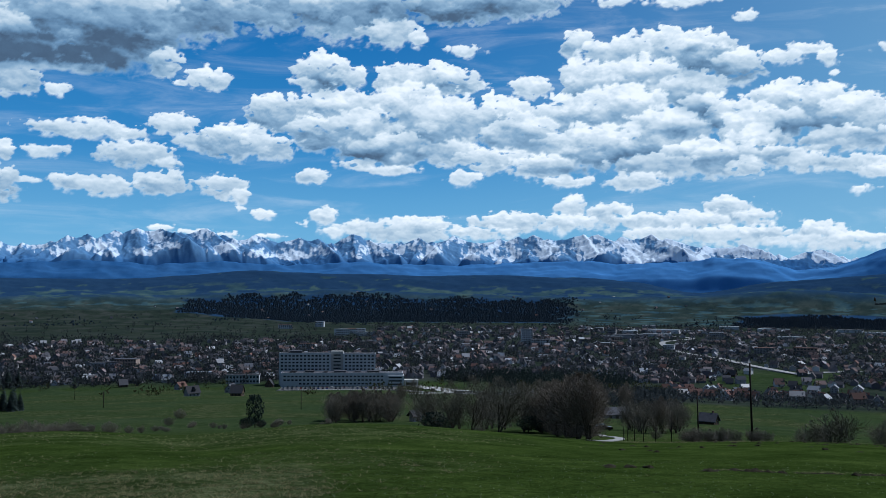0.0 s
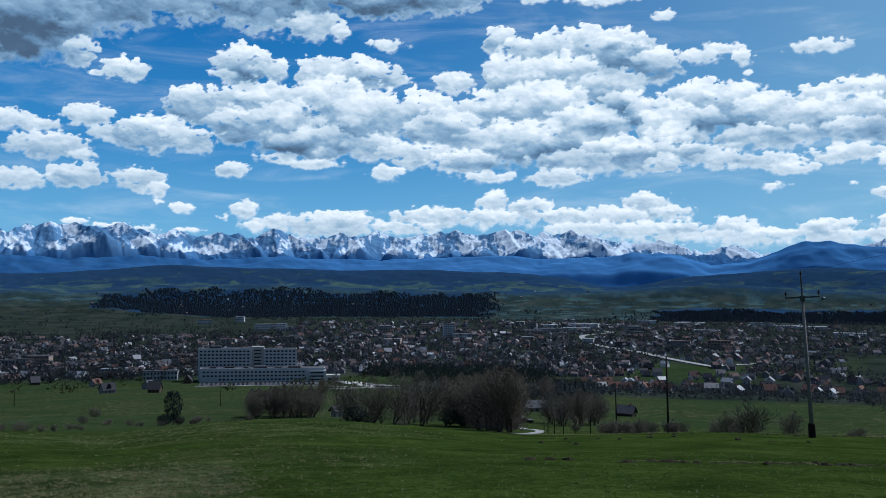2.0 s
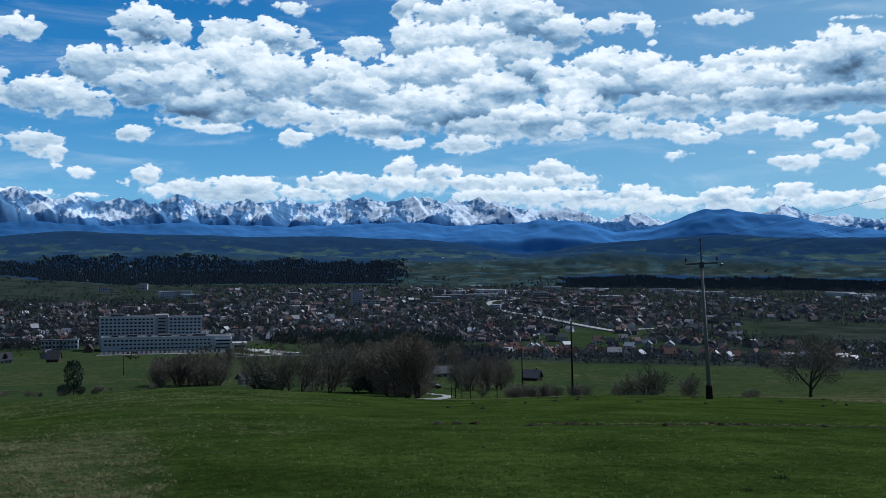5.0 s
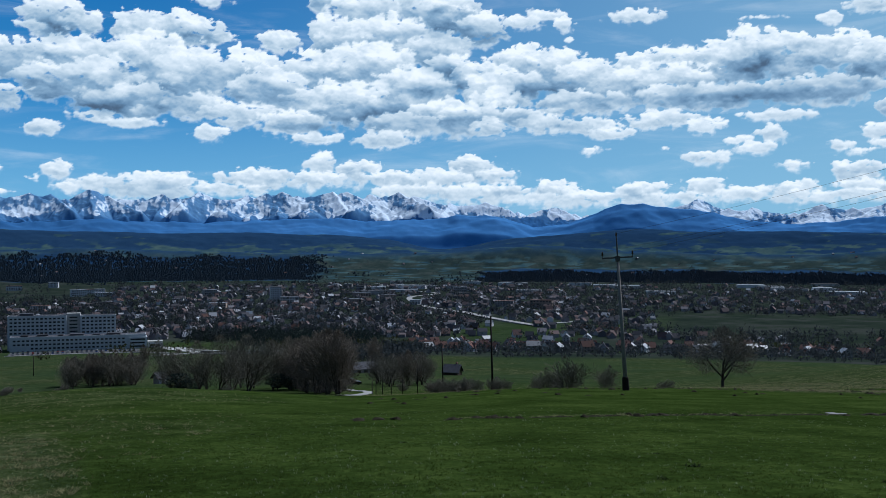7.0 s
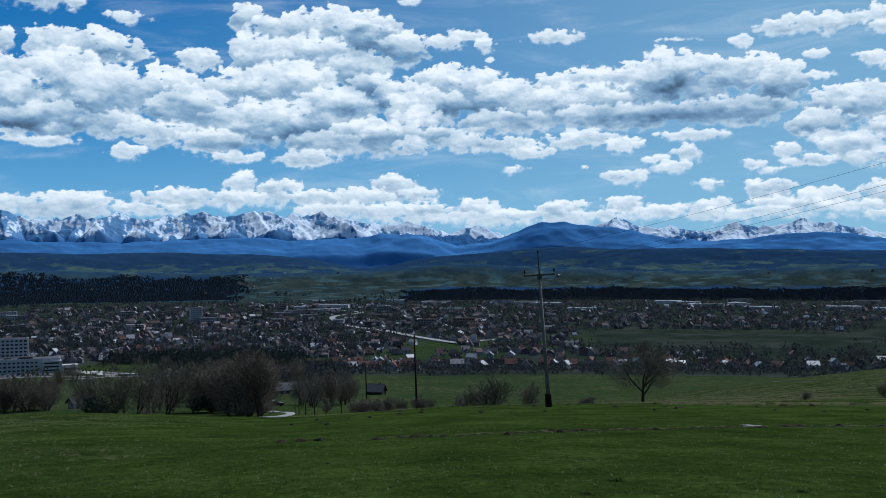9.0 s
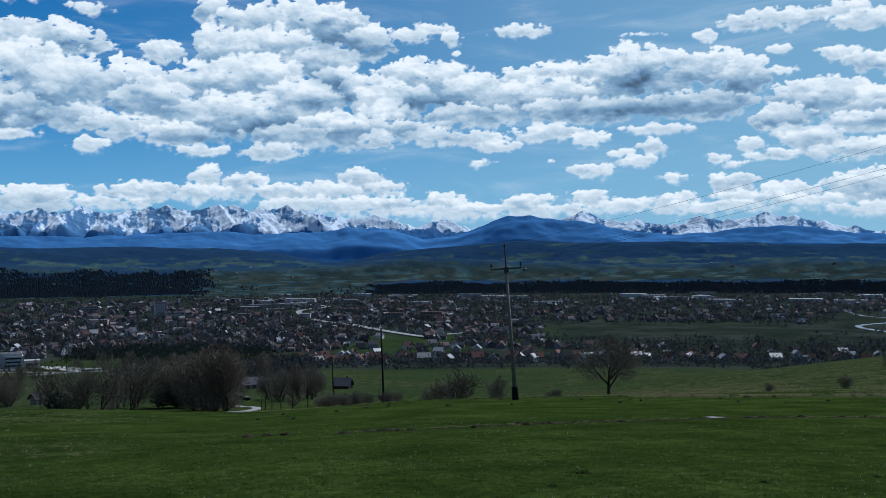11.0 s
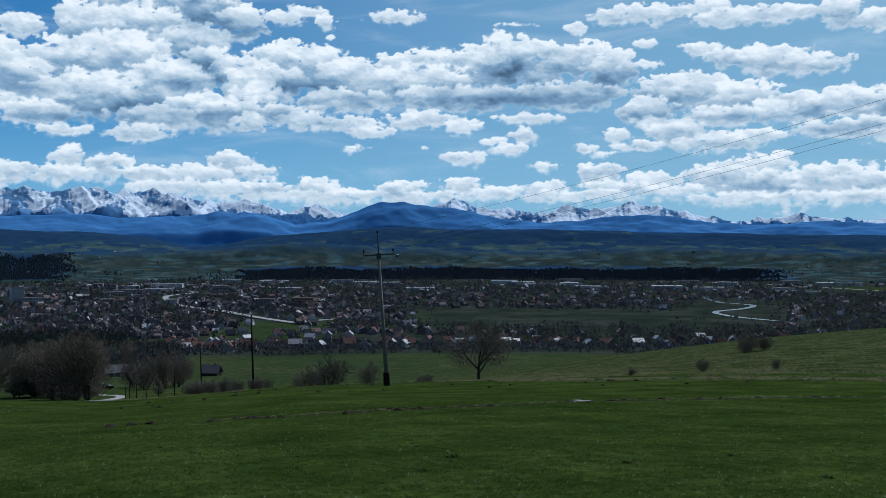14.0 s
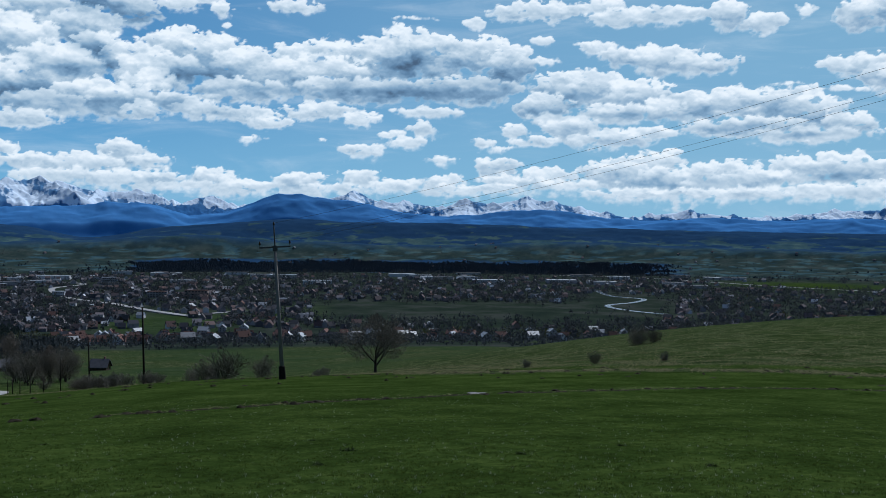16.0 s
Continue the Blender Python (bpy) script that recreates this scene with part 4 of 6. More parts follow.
# ---- larger blocks of the town ----
block("apartment_tower", 4.79, 1650, 8, 17, 14, 27, 9, 6, m_render, "pale grey apartment tower standing above the town", "apartment block")
block("office_block", 5.56, 1640, 4, 30, 14, 11, 3, 8, m_render, "low pale office block beside a tower", "building")
block("school", -17.46, 1236, -20, 26, 14, 11, 3, 8, m_warm, "orange plastered school with a dark roof", "school")
block("school_hall", -18.7, 1226, 12, 30, 14, 8, 2, 8, m_plaster, "low plastered hall beside a school", "building")
block("workshop", -13.65, 1101, 5, 26, 9, 5.5, 1, 8, m_plaster, "long low workshop with a pale front", "building", roof=m_tin)
block("depot", -11.24, 1030, -5, 33, 12, 8.5, 2, 10, m_render, "long grey depot beside houses", "building", roof=m_slate)
_far_blocks = random.Random(11)
for _k in range(22):
    a, r = _far_blocks.uniform(-10, 20), _far_blocks.uniform(1500, 2350)
    block("apartment_block", a, r, _far_blocks.uniform(-25, 25), _far_blocks.uniform(16, 34), 11, _far_blocks.choice((7, 9, 12)), 3, 7, _far_blocks.choice((m_plaster, m_render, m_warm)), "plain pale apartment block among town trees", "apartment block", "apartment blocks of the town", roof=_far_blocks.choice((m_slate, m_tin, m_tile)))
for _k in range(34):
    a = _far_blocks.uniform(9, 50)
    r = _far_blocks.uniform(1900, 2400)
    block("warehouse", a, r, _far_blocks.uniform(-12, 12), _far_blocks.uniform(22, 70), 24, _far_blocks.uniform(4, 7.5), 0, 1, _far_blocks.choice((m_plaster, m_render, m_concrete)), "long low warehouse with a bright metal roof", "warehouse", "warehouses past the town", roof=_far_blocks.choice((m_tin, m_tin, m_slate)))

# ---- houses ----
town = random.Random(7)


ROAD_VIEWS = [(10.5, 2400), (12.5, 2060), (14.0, 1935), (12.4, 1800), (12.6, 1680), (13.2, 1560), (14.3, 1480), (15.5, 1414), (16.6, 1340), (17.7, 1280), (18.85, 1222), (21.0, 1245)]


def before_road(a, r):
    """Whether something there would stand on a main road or close in front of it."""
    hit = np.zeros(np.shape(a), bool)
    for p, q in ROAD_VIEWS:
        hit = hit | ((np.abs(a - p) < 0.75) & (r - q < 14) & (r - q > -0.055 * q))
    return hit


def clear_of(a, r):
    """Whether a house may stand there: not on the river, the open meadows or the hospital."""
    if bump_at(a, 18, 2.6) * bump_at(r, 1120, 80) > 0.5 or bump_at(a, 33, 8) * bump_at(r, 1250, 100) > 0.45 or bump_at(a, 54, 4.5) * bump_at(r, 2150, 140) > 0.3:
        return False
    if before_road(a, r) or shadowed_meadow(a, r) > 0.2:
        return False
    if -10.5 < a < 0.5 and r < 1060 or 0 < a < 8.5 and r < 1120:
        return False
    return not (41 < a < 47 and 1280 < r < 1700)


def near_houses(n, a0, a1, r0, r1, group, kinds):
    done = []
    while len(done) < n:
        a, r = town.uniform(a0, a1), town.uniform(r0, r1)
        p = spot(a, r)
        if all((p - q).length > 15 for q in done):
            done.append(p)
            house(a, r, town.choice(kinds), town.choice((0, 90)) + town.uniform(-25, 25), True, town.uniform(0.66, 0.86), group)


near_houses(72, 12.5, 25.0, 690, 1020, "houses of the lower village", (0, 1, 1, 3, 0, 5))
near_houses(62, 24.5, 38, 720, 1020, "houses of the lower village", (0, 1, 1, 3, 5, 5))
near_houses(36, 38, 52, 760, 1040, "houses of the lower village", (0, 1, 3, 5))
near_houses(7, 13.8, 16.2, 1110, 1170, "steep-roofed houses in the meadow", (4, 1))
for a, r, k, turn in ((-14.0, 758, 1, 25), (-11.54, 698, 4, -15), (-14.61, 960, 0, 40), (-11.86, 881, 1, 60), (-9.77, 977, 4, 80), (-17.65, 1015, 4, 10), (2.46, 336, 6, 20), (14.85, 332, 7, -20)):
    house(a, r, k, turn, True, 0.72 if r < 340 else 0.85, group="houses on the slope")
_n, _rest, _single = 0, [], 1
while _n < 3300:
    a, r = town.uniform(-27, 61), 1050 * (2300 / 1050) ** town.random()
    dense = 1.0 if -24 < a < 22 else (0.6 if a < 48 else 0.3)
    if a < -4 and r > 1750 or town.random() > dense or not clear_of(a, r):
        continue
    if r < 1450 and _single < 110:
        house(a, r, town.choice((0, 0, 1, 2, 3, 5, 5)), town.choice((0, 90)) + town.uniform(-30, 30), False, town.uniform(0.65, 0.9))
        _single += 1
    else:
        _rest.append((a, r, town.choice((0, 90)) + town.uniform(-30, 30), town.uniform(0.55, 0.95)))
    _n += 1
for _k in range(60):
    _rest.append((town.uniform(-26, 60), town.uniform(2560, 2980), town.uniform(-60, 60), town.uniform(0.35, 0.65)))
# the farther houses, walls and roofs of one sheet of roofs
_walls, _roofs = Shape(), Shape()
for a, r, turn, k in _rest:
    m = facing(a, r, turn)
    w, d, e_, q = 5.0 * k, 4.3 * k, town.choice((3.2, 4.6, 5.4)) * k, town.uniform(7.4, 9.2) * k
    put = lambda pts: [m @ Vector(p) for p in pts]
    _walls.put(put([(-w, -d, -2), (w, -d, -2), (w, d, -2), (-w, d, -2), (-w, -d, e_), (w, -d, e_), (w, d, e_), (-w, d, e_), (-w, 0, q - 0.1), (w, 0, q - 0.1)]), [(0, 1, 5, 4), (2, 3, 7, 6), (1, 2, 6, 9, 5), (3, 0, 4, 8, 7)])
    _walls.put(put([(-w * 0.4, -d - 0.04, e_ * 0.35), (-w * 0.1, -d - 0.04, e_ * 0.35), (-w * 0.1, -d - 0.04, e_ * 0.75), (-w * 0.4, -d - 0.04, e_ * 0.75)]), [(0, 1, 2, 3)])
    _roofs.put(put([(-w - 0.6, -d - 0.6, e_ - 0.5), (w + 0.6, -d - 0.6, e_ - 0.5), (w + 0.6, 0, q), (-w - 0.6, 0, q), (w + 0.6, d + 0.6, e_ - 0.5), (-w - 0.6, d + 0.6, e_ - 0.5)]), [(0, 1, 2, 3), (3, 2, 4, 5)])
m_farwall, n, l, b = material("far_house_walls", 0.9)
_isl = n.new("ShaderNodeNewGeometry")
l.new(ramp(n, l, _isl.outputs["Random Per Island"], [(0.0, (0.08, 0.085, 0.10)), (0.35, (0.16, 0.16, 0.18)), (0.8, (0.31, 0.30, 0.31)), (1.0, (0.60, 0.62, 0.66))]), b.inputs["Base Color"])
m_farroof, n, l, b = material("far_house_roofs", 0.85)
_isl = n.new("ShaderNodeNewGeometry")
l.new(ramp(n, l, _isl.outputs["Random Per Island"], [(0.0, (0.040, 0.045, 0.058)), (0.45, (0.075, 0.072, 0.080)), (0.78, (0.130, 0.085, 0.080)), (0.90, (0.20, 0.20, 0.22)), (1.0, (0.48, 0.51, 0.55))]), b.inputs["Base Color"])
_k = len(_walls.f)
_walls.put(np.concatenate(_roofs.v), _roofs.f)
_me = _walls.mesh("distant_houses", m_farwall, m_farroof)
_me.polygons.foreach_set("material_index", np.array([0] * _k + [1] * (len(_walls.f) - _k), np.int32))
tagged(new("distant_houses", _me), "crowded pale houses with dark and red roofs filling the valley", "houses", kind="stuff")

# ---- low farmhouse with a white yard ----
_farm = thing("farmhouse", facing(9.78, 362, 12), "low dark-roofed farmhouse with a pale paved yard", "house")
_w, _r, _c, _g, _ = house_kind(8, 6, 1.8, 3.7, m_plaster, m_slate, 1)
part("wall", _w, _farm), part("roof", _r, _farm)
for _x in (-2.4, 0, 2.4):
    part("window", _g, _farm, loc=(_x, -3.02, 1.0))
part("yard", Shape().box(4.2, -6, -0.6, 11, 2, 0.12).mesh("yard", m_gravel), _farm, "pale paved yard")

# ---- roads, river ----
def ribbon(name, points, width, mat, label, category, lift=0.12, kind="structure"):
    """A strip laid along the ground through headings and distances."""
    pts = [Vector((r * math.sin(radians(a)), r * math.cos(radians(a)), 0)) for a, r in points]
    line = []
    for i in range(len(pts) - 1):
        p0, p1, p2, p3 = pts[max(i - 1, 0)], pts[i], pts[i + 1], pts[min(i + 2, len(pts) - 1)]
        for k in range(14):
            t = k / 14
            line.append(0.5 * (2 * p1 + (p2 - p0) * t + (2 * p0 - 5 * p1 + 4 * p2 - p3) * t * t + (3 * p1 - p0 - 3 * p2 + p3) * t ** 3))
    line.append(pts[-1])
    v = []
    for i, p in enumerate(line):
        d = (line[min(i + 1, len(line) - 1)] - line[max(i - 1, 0)]).normalized()
        side = Vector((-d.y, d.x, 0)) * width / 2
        for q in (p - side, p + side):
            a, r = math.degrees(math.atan2(q.x, q.y)), q.length
            v.append((q.x, q.y, float(ground_z(a, r)) + lift))
    n_ = len(line)
    v += [(x, y, z - 0.5) for x, y, z in v]
    f = [(2 * i, 2 * i + 1, 2 * i + 3, 2 * i + 2) for i in range(n_ - 1)]
    f += [(2 * i, 2 * i + 2, 2 * n_ + 2 * i + 2, 2 * n_ + 2 * i) for i in range(n_ - 1)] + [(2 * i + 3, 2 * i + 1, 2 * n_ + 2 * i + 1, 2 * n_ + 2 * i + 3) for i in range(n_ - 1)]
    return tagged(new(name, Shape().put(v, f).mesh(name, mat)), label, category, kind=kind)


m_water, n, l, b = material("river_water", 0.12)
b.inputs["Base Color"].default_value = (0.16, 0.19, 0.21, 1)
bumpy(n, l, b, noise_tex(n, l, coords(n, l), 0.6, 4), 0.25, 0.1)
ribbon("river", [(41.9, 1900), (42.6, 1760), (43.4, 1640), (45.1, 1585), (44.6, 1500), (43.3, 1440), (43.3, 1390), (44.6, 1330), (46.5, 1290)], 9, m_water, "pale winding river with gravel banks", "river", 0.5)
ribbon("road_main", [(10.5, 2400), (12.5, 2060), (14.0, 1935), (12.4, 1800), (13.2, 1560), (15.5, 1414), (18.85, 1222), (21.0, 1245), (22.6, 1275)], 10, m_gravel, "pale main road winding through the valley", "road", 0.5)
ribbon("road_embankment", [(15.3, 1425), (17, 1310), (18.85, 1222), (19.8, 1190)], 11, m_gravel, "pale road on an embankment", "road", 1.3)
ribbon("road_far", [(40, 2440), (45.1, 2340), (49, 2200), (53.2, 2060), (58, 1980)], 11, m_gravel, "straight pale road across far meadows", "road", 0.6)
ribbon("road_hospital", [(-9.4, 916), (-5.5, 912), (-2.6, 896), (-1.3, 850), (0.6, 770), (2.6, 735), (4.7, 712), (6.2, 700)], 9, m_gravel, "pale road below the hospital", "road", 0.4)
ribbon("road_village", [(-1.5, 980), (-0.2, 900), (0.5, 830), (-0.9, 760), (-1.6, 720)], 11, m_concrete, "pale road from the hospital down the slope", "road", 0.4)
ribbon("car_park", [(-9.2, 941), (-6, 939), (-2.6, 939)], 40, m_asphalt, "grey paved car park before the hospital", "car park", 0.5)
ribbon("track_gravel", [(8.9, 204), (9.5, 186), (10.0, 165), (9.8, 150), (9.1, 139), (8.4, 134)], 1.5, m_gravel, "pale gravel track bending behind trees", "track", 0.10)
ribbon("road_upper", [(-0.6, 960), (0.5, 910), (2.0, 852), (3.86, 812), (5.6, 790)], 10, m_concrete, "pale road past the hospital towards the trees", "road", 0.5)

# ---- plants ----
def leaf_colour(name, dark, light, rough=0.9, through=0.0):
    """Colour that changes from leaf to leaf and from plant to plant."""
    m, n, l, b = material(name, rough)
    b.inputs["Specular IOR Level"].default_value = 0.1
    g, o = n.new("ShaderNodeNewGeometry"), n.new("ShaderNodeObjectInfo")
    f = calc(n, l, "ADD", calc(n, l, "MULTIPLY", g.outputs["Random Per Island"], 0.75), calc(n, l, "MULTIPLY", o.outputs["Random"], 0.25))
    l.new(ramp(n, l, f, [(0.0, dark), (0.6, tuple((p + q) / 2 for p, q in zip(dark, light))), (1.0, light)]), b.inputs["Base Color"])
    if through:
        # thin blades let the sun through
        t, s, c = n.new("ShaderNodeBsdfTranslucent"), n.new("ShaderNodeMixShader"), b.inputs["Base Color"].links[0].from_socket
        l.new(c, t.inputs["Color"])
        s.inputs[0].default_value = through
        l.new(b.outputs[0], s.inputs[1]), l.new(t.outputs[0], s.inputs[2])
        l.new(s.outputs[0], n["Material Output"].inputs[0])
    return m


m_bark = plain("dark_bark", (0.055, 0.046, 0.038), 0.95, vary=0.35, scale=4, relief=0.02)
m_twig = leaf_colour("bare_twigs", (0.088, 0.080, 0.064), (0.205, 0.190, 0.152))
m_redtwig = leaf_colour("reddish_twigs", (0.105, 0.088, 0.070), (0.245, 0.208, 0.168))
m_bud = leaf_colour("spring_buds", (0.028, 0.036, 0.016), (0.070, 0.076, 0.034), 0.9, 0.4)
# needles, their darks lifted a little for haze over the town
m_needle = leaf_colour("needles", (0.018, 0.030, 0.029), (0.040, 0.057, 0.052), 0.9, 0.3)
# far needles and leafless crowns: blue haze put into the colour
m_farneedle = leaf_colour("far_hazed_needles", (0.020, 0.038, 0.060), (0.026, 0.045, 0.067), 0.9, 0.6)
m_haze = leaf_colour("leafless_crowns", (0.026, 0.034, 0.039), (0.052, 0.061, 0.066), 0.9, 0.6)
m_blade = leaf_colour("grass_blades", (0.017, 0.034, 0.006), (0.085, 0.122, 0.026), 0.9, 0.5)
m_strawblade = leaf_colour("dry_grass_blades", (0.050, 0.056, 0.022), (0.32, 0.30, 0.16), 0.9, 0.45)
m_tip = leaf_colour("pale_grass_tips", (0.10, 0.14, 0.06), (0.34, 0.38, 0.26), 0.6, 0.5)
m_soil = plain("dark_soil", (0.019, 0.017, 0.009), 0.95, vary=0.4, scale=6)


def limbs(shape, twigs, p, d, length, rad, level, rnd, thin, up=0.12):
    """A branch that bends upwards and forks; the last levels go to the twigs."""
    steps = 3
    for i in range(steps):
        d = (d + Vector((rnd.uniform(-0.25, 0.25), rnd.uniform(-0.25, 0.25), up + rnd.uniform(-0.1, 0.1)))).normalized()
        q = p + d * length / steps
        r2 = rad * (0.86 if i < steps - 1 else 0.62)
        (shape if level > 1 else twigs).tube(p, q, max(rad, thin), max(r2, thin * 0.7), 6 if level > 2 else 3, False)
        p, rad = q, r2
        if level > 0:
            for _ in range(2 if level > 1 else 3):
                if i > 0 or level < 3:
                    side = d.orthogonal().normalized()
                    side.rotate(Matrix.Rotation(rnd.uniform(0, 6.28), 3, d))
                    limbs(shape, twigs, p, (d * rnd.uniform(0.5, 0.9) + side).normalized(), length * rnd.uniform(0.5, 0.72), rad * 0.62, level - 1, rnd, thin, up)


def bare_tree_kind(seed, h, trunk, level, mat, thin=0.012, wide=0.5, stems=1, haze=600, up=0.12, low=0.2):
    rnd = random.Random(seed)
    wood, twigs = Shape(), Shape()
    for s in range(stems):
        base = Vector((rnd.uniform(-0.3, 0.3), rnd.uniform(-0.3, 0.3), -0.3)) * (1 if stems > 1 else 0.1) + Vector((0, 0, -0.2))
        d = Vector((rnd.uniform(-1, 1) * wide * (stems > 1), rnd.uniform(-1, 1) * wide * (stems > 1), 1)).normalized()
        top = base + d * h * trunk
        wood.tube(base, top, h * 0.028 / stems ** 0.4, h * 0.021 / stems ** 0.4, 8, True)
        for i in range(5 if stems == 1 else 2):
            ang = i * 1.57 + rnd.uniform(-0.5, 0.5)
            limbs(wood, twigs, top - d * h * trunk * 0.12 * i, Vector((math.cos(ang) * wide * 1.6, math.sin(ang) * wide * 1.6, 1)).normalized(), h * (1 - trunk) * 0.62, h * 0.017 / stems ** 0.4, level, rnd, thin, up)
    # a haze of fine twigs through the crown, from low on the stems to the top
    pts = np.concatenate(twigs.v)
    tall, reach = pts[:, 2].max(), np.percentile(np.hypot(pts[:, 0], pts[:, 1]), 88)
    for i in range(haze):
        if i % 4 == 0:
            c = Vector(pts[rnd.randrange(len(pts))]) + Vector((rnd.gauss(0, 1), rnd.gauss(0, 1), rnd.gauss(0, 0.8))) * h * 0.05
        else:
            z = rnd.uniform(low, 0.97)
            k, t = reach * math.sin(math.pi * min(1, (z - low + 0.12) / (1.12 - low)) ** 0.8) * math.sqrt(rnd.random()), rnd.uniform(0, 6.28)
            c = Vector((k * math.cos(t), k * math.sin(t), z * tall))
        d = (Vector((c.x, c.y, 0)) / (h * 0.4) + Vector((rnd.gauss(0, 0.5), rnd.gauss(0, 0.5), 0.7 + rnd.gauss(0, 0.3)))).normalized()
        w = d.orthogonal().normalized() * thin * rnd.uniform(0.8, 1.5)
        w.rotate(Matrix.Rotation(rnd.uniform(0, 6.28), 3, d))
        twigs.put([c - w, c + w, c + d * h * rnd.uniform(0.05, 0.10)], [(0, 1, 2)])
    # as tall as it was asked to be
    k = h / (tall + 0.05 * h)
    wood.v, twigs.v = [v * k for v in wood.v], [v * k for v in twigs.v]
    return wood.mesh("trunk", m_bark), twigs.mesh("crown", mat)


def plant(name, meshes, a, r, size, label, category, group="", turn=0.0, sink=0.0, wide=1.0):
    ob = thing(name, facing(a, r, turn, -sink), label, category, group)
    for n_, me in zip(("trunk", "crown"), meshes):
        part(n_, me, ob)
    ob.scale = (size * wide, size * wide, size)
    return ob


plants = random.Random(21)
TREES = [bare_tree_kind(31 + i, 11, 0.16, 2, m_twig, 0.024, 0.45, 4, 2700, 0.22, 0.08) for i in range(3)]
TALL = [bare_tree_kind(51 + i, 11, 0.16, 2, m_redtwig, 0.028, 0.28, 5, 3600, 0.30, 0.02) for i in range(2)]
SHRUBS = [bare_tree_kind(71 + i, 3, 0.12, 2, m_twig, 0.012, 0.62, 6, 950, 0.22, 0.02) for i in range(3)]
LONE = bare_tree_kind(91, 8, 0.26, 3, m_twig, 0.016, 0.55, 1, 5200, 0.06, 0.24)

plant("tree", LONE, 29.95, 150, 1.15, "lone leafless tree with a wide dark crown on the meadow", "tree")
# the clump past the field's edge
for a, r, s, w in ((-0.5, 214, 0.85, 1.0), (0.5, 207, 1.0, 0.9), (1.7, 208, 1.1, 1.0), (3.2, 193, 1.05, 1.1), (4.6, 212, 1.0, 1.0), (5.5, 210, 1.05, 1.1)):
    plant("tree", plants.choice(TREES), a, r, s, "leafless broad tree in a clump at the field's edge", "tree", "trees of the clump", plants.uniform(0, 360), wide=w)
for a, r, s in ((6.4, 204, 1.05), (7.1, 158, 0.85), (7.7, 152, 0.95), (8.3, 150, 0.92), (6.0, 212, 1.0)):
    plant("tree", plants.choice(TALL), a, r, s, "tall reddish leafless tree in a clump", "tree", "trees of the clump", plants.uniform(0, 360), wide=1.25)
for a, r, s in ((11.4, 232, 0.72), (12.3, 229, 0.80), (13.1, 236, 0.75), (12.8, 244, 0.78), (-5.9, 326, 0.9), (-5.2, 322, 0.95), (-4.5, 317, 1.0), (-3.8, 322, 0.95), (-3.1, 320, 0.9), (-6.3, 330, 0.8), (2.9, 238, 0.9), (-0.9, 224, 0.8), (-2.4, 470, 1.0), (-1.6, 500, 1.1), (9.0, 420, 1.1), (10.4, 430, 1.2), (8.2, 445, 1.2)):
    plant("tree", plants.choice(TREES + TALL), a, r, s, "small leafless tree on the slope", "tree", "trees of the slope", plants.uniform(0, 360))
for _k in range(20):
    plant("tree", plants.choice(TREES + TALL), plants.uniform(-6.4, -2.7), plants.uniform(308, 338), plants.uniform(0.66, 0.98), "slim leafless tree crowded in a grove", "tree", "trees of the grove", plants.uniform(0, 360), wide=plants.uniform(0.8, 1.1))
for _k in range(11):
    plant("tree", plants.choice(TALL), plants.uniform(6.3, 8.7), plants.uniform(158, 200), plants.uniform(0.78, 0.98), "tall reddish leafless tree in a clump", "tree", "trees of the clump", plants.uniform(0, 360), wide=plants.uniform(0.9, 1.2))
for _k in range(8):
    plant("tree", plants.choice(TREES), plants.uniform(-1.2, 6.0), plants.uniform(208, 232), plants.uniform(0.6, 0.85), "leafless broad tree in a clump at the field's edge", "tree", "trees of the clump", plants.uniform(0, 360))
for _k in range(9):
    plant("tree", plants.choice(TREES), plants.uniform(10.4, 14.0), plants.uniform(222, 262), plants.uniform(0.5, 0.8), "small leafless tree on the slope", "tree", "trees of the slope", plants.uniform(0, 360))
# shrubs: heading, distance, height
WEST_SHRUBS = ((21.28, 104, 3.7), (20.2, 108, 2.5), (19.55, 112, 1.7), (20.7, 110, 2.0), (23.77, 118, 3.0), (27.0, 118, 1.2), (45.1, 160, 3.3), (45.6, 162, 2.6), (44.7, 158, 2.4), (42.5, 90, 1.3), (46.4, 94, 1.0), (17.8, 158, 1.9), (17.3, 160, 1.6), (14.2, 150, 1.9), (14.9, 148, 2.1), (15.6, 150, 2.0), (16.3, 152, 1.9), (13.6, 156, 2.0), (12.0, 170, 1.7), (2.08, 120, 1.1))
EAST_SHRUBS = ((-22.7, 298, 4.2), (-23.4, 300, 3.5), (-21.2, 258, 3.4), (-20.3, 296, 3.7), (-19.6, 252, 2.5), (-18.3, 279, 3.4), (-14.6, 361, 3.9), (-15.2, 312, 2.9), (-13.9, 299, 1.9), (-12.85, 287, 1.8), (-6.8, 245, 1.7), (-11.0, 280, 2.9), (-10.3, 281, 2.2), (-8.6, 300, 1.6), (-16.6, 270, 2.0), (-17.3, 268, 2.2), (-23.0, 262, 3.0), (26.6, 119, 0.9), (38.5, 88, 0.8))
HEDGES = [(plants.uniform(-25, -18.2), plants.uniform(258, 292), plants.uniform(2.0, 4.2)) for _ in range(20)]
HEDGES += [(plants.uniform(-18.5, -6.4), plants.uniform(262, 300), plants.uniform(1.0, 2.2)) for _ in range(14)]
HEDGES += [(plants.uniform(13.4, 18.0), plants.uniform(150, 172), plants.uniform(1.2, 2.6)) for _ in range(14)]
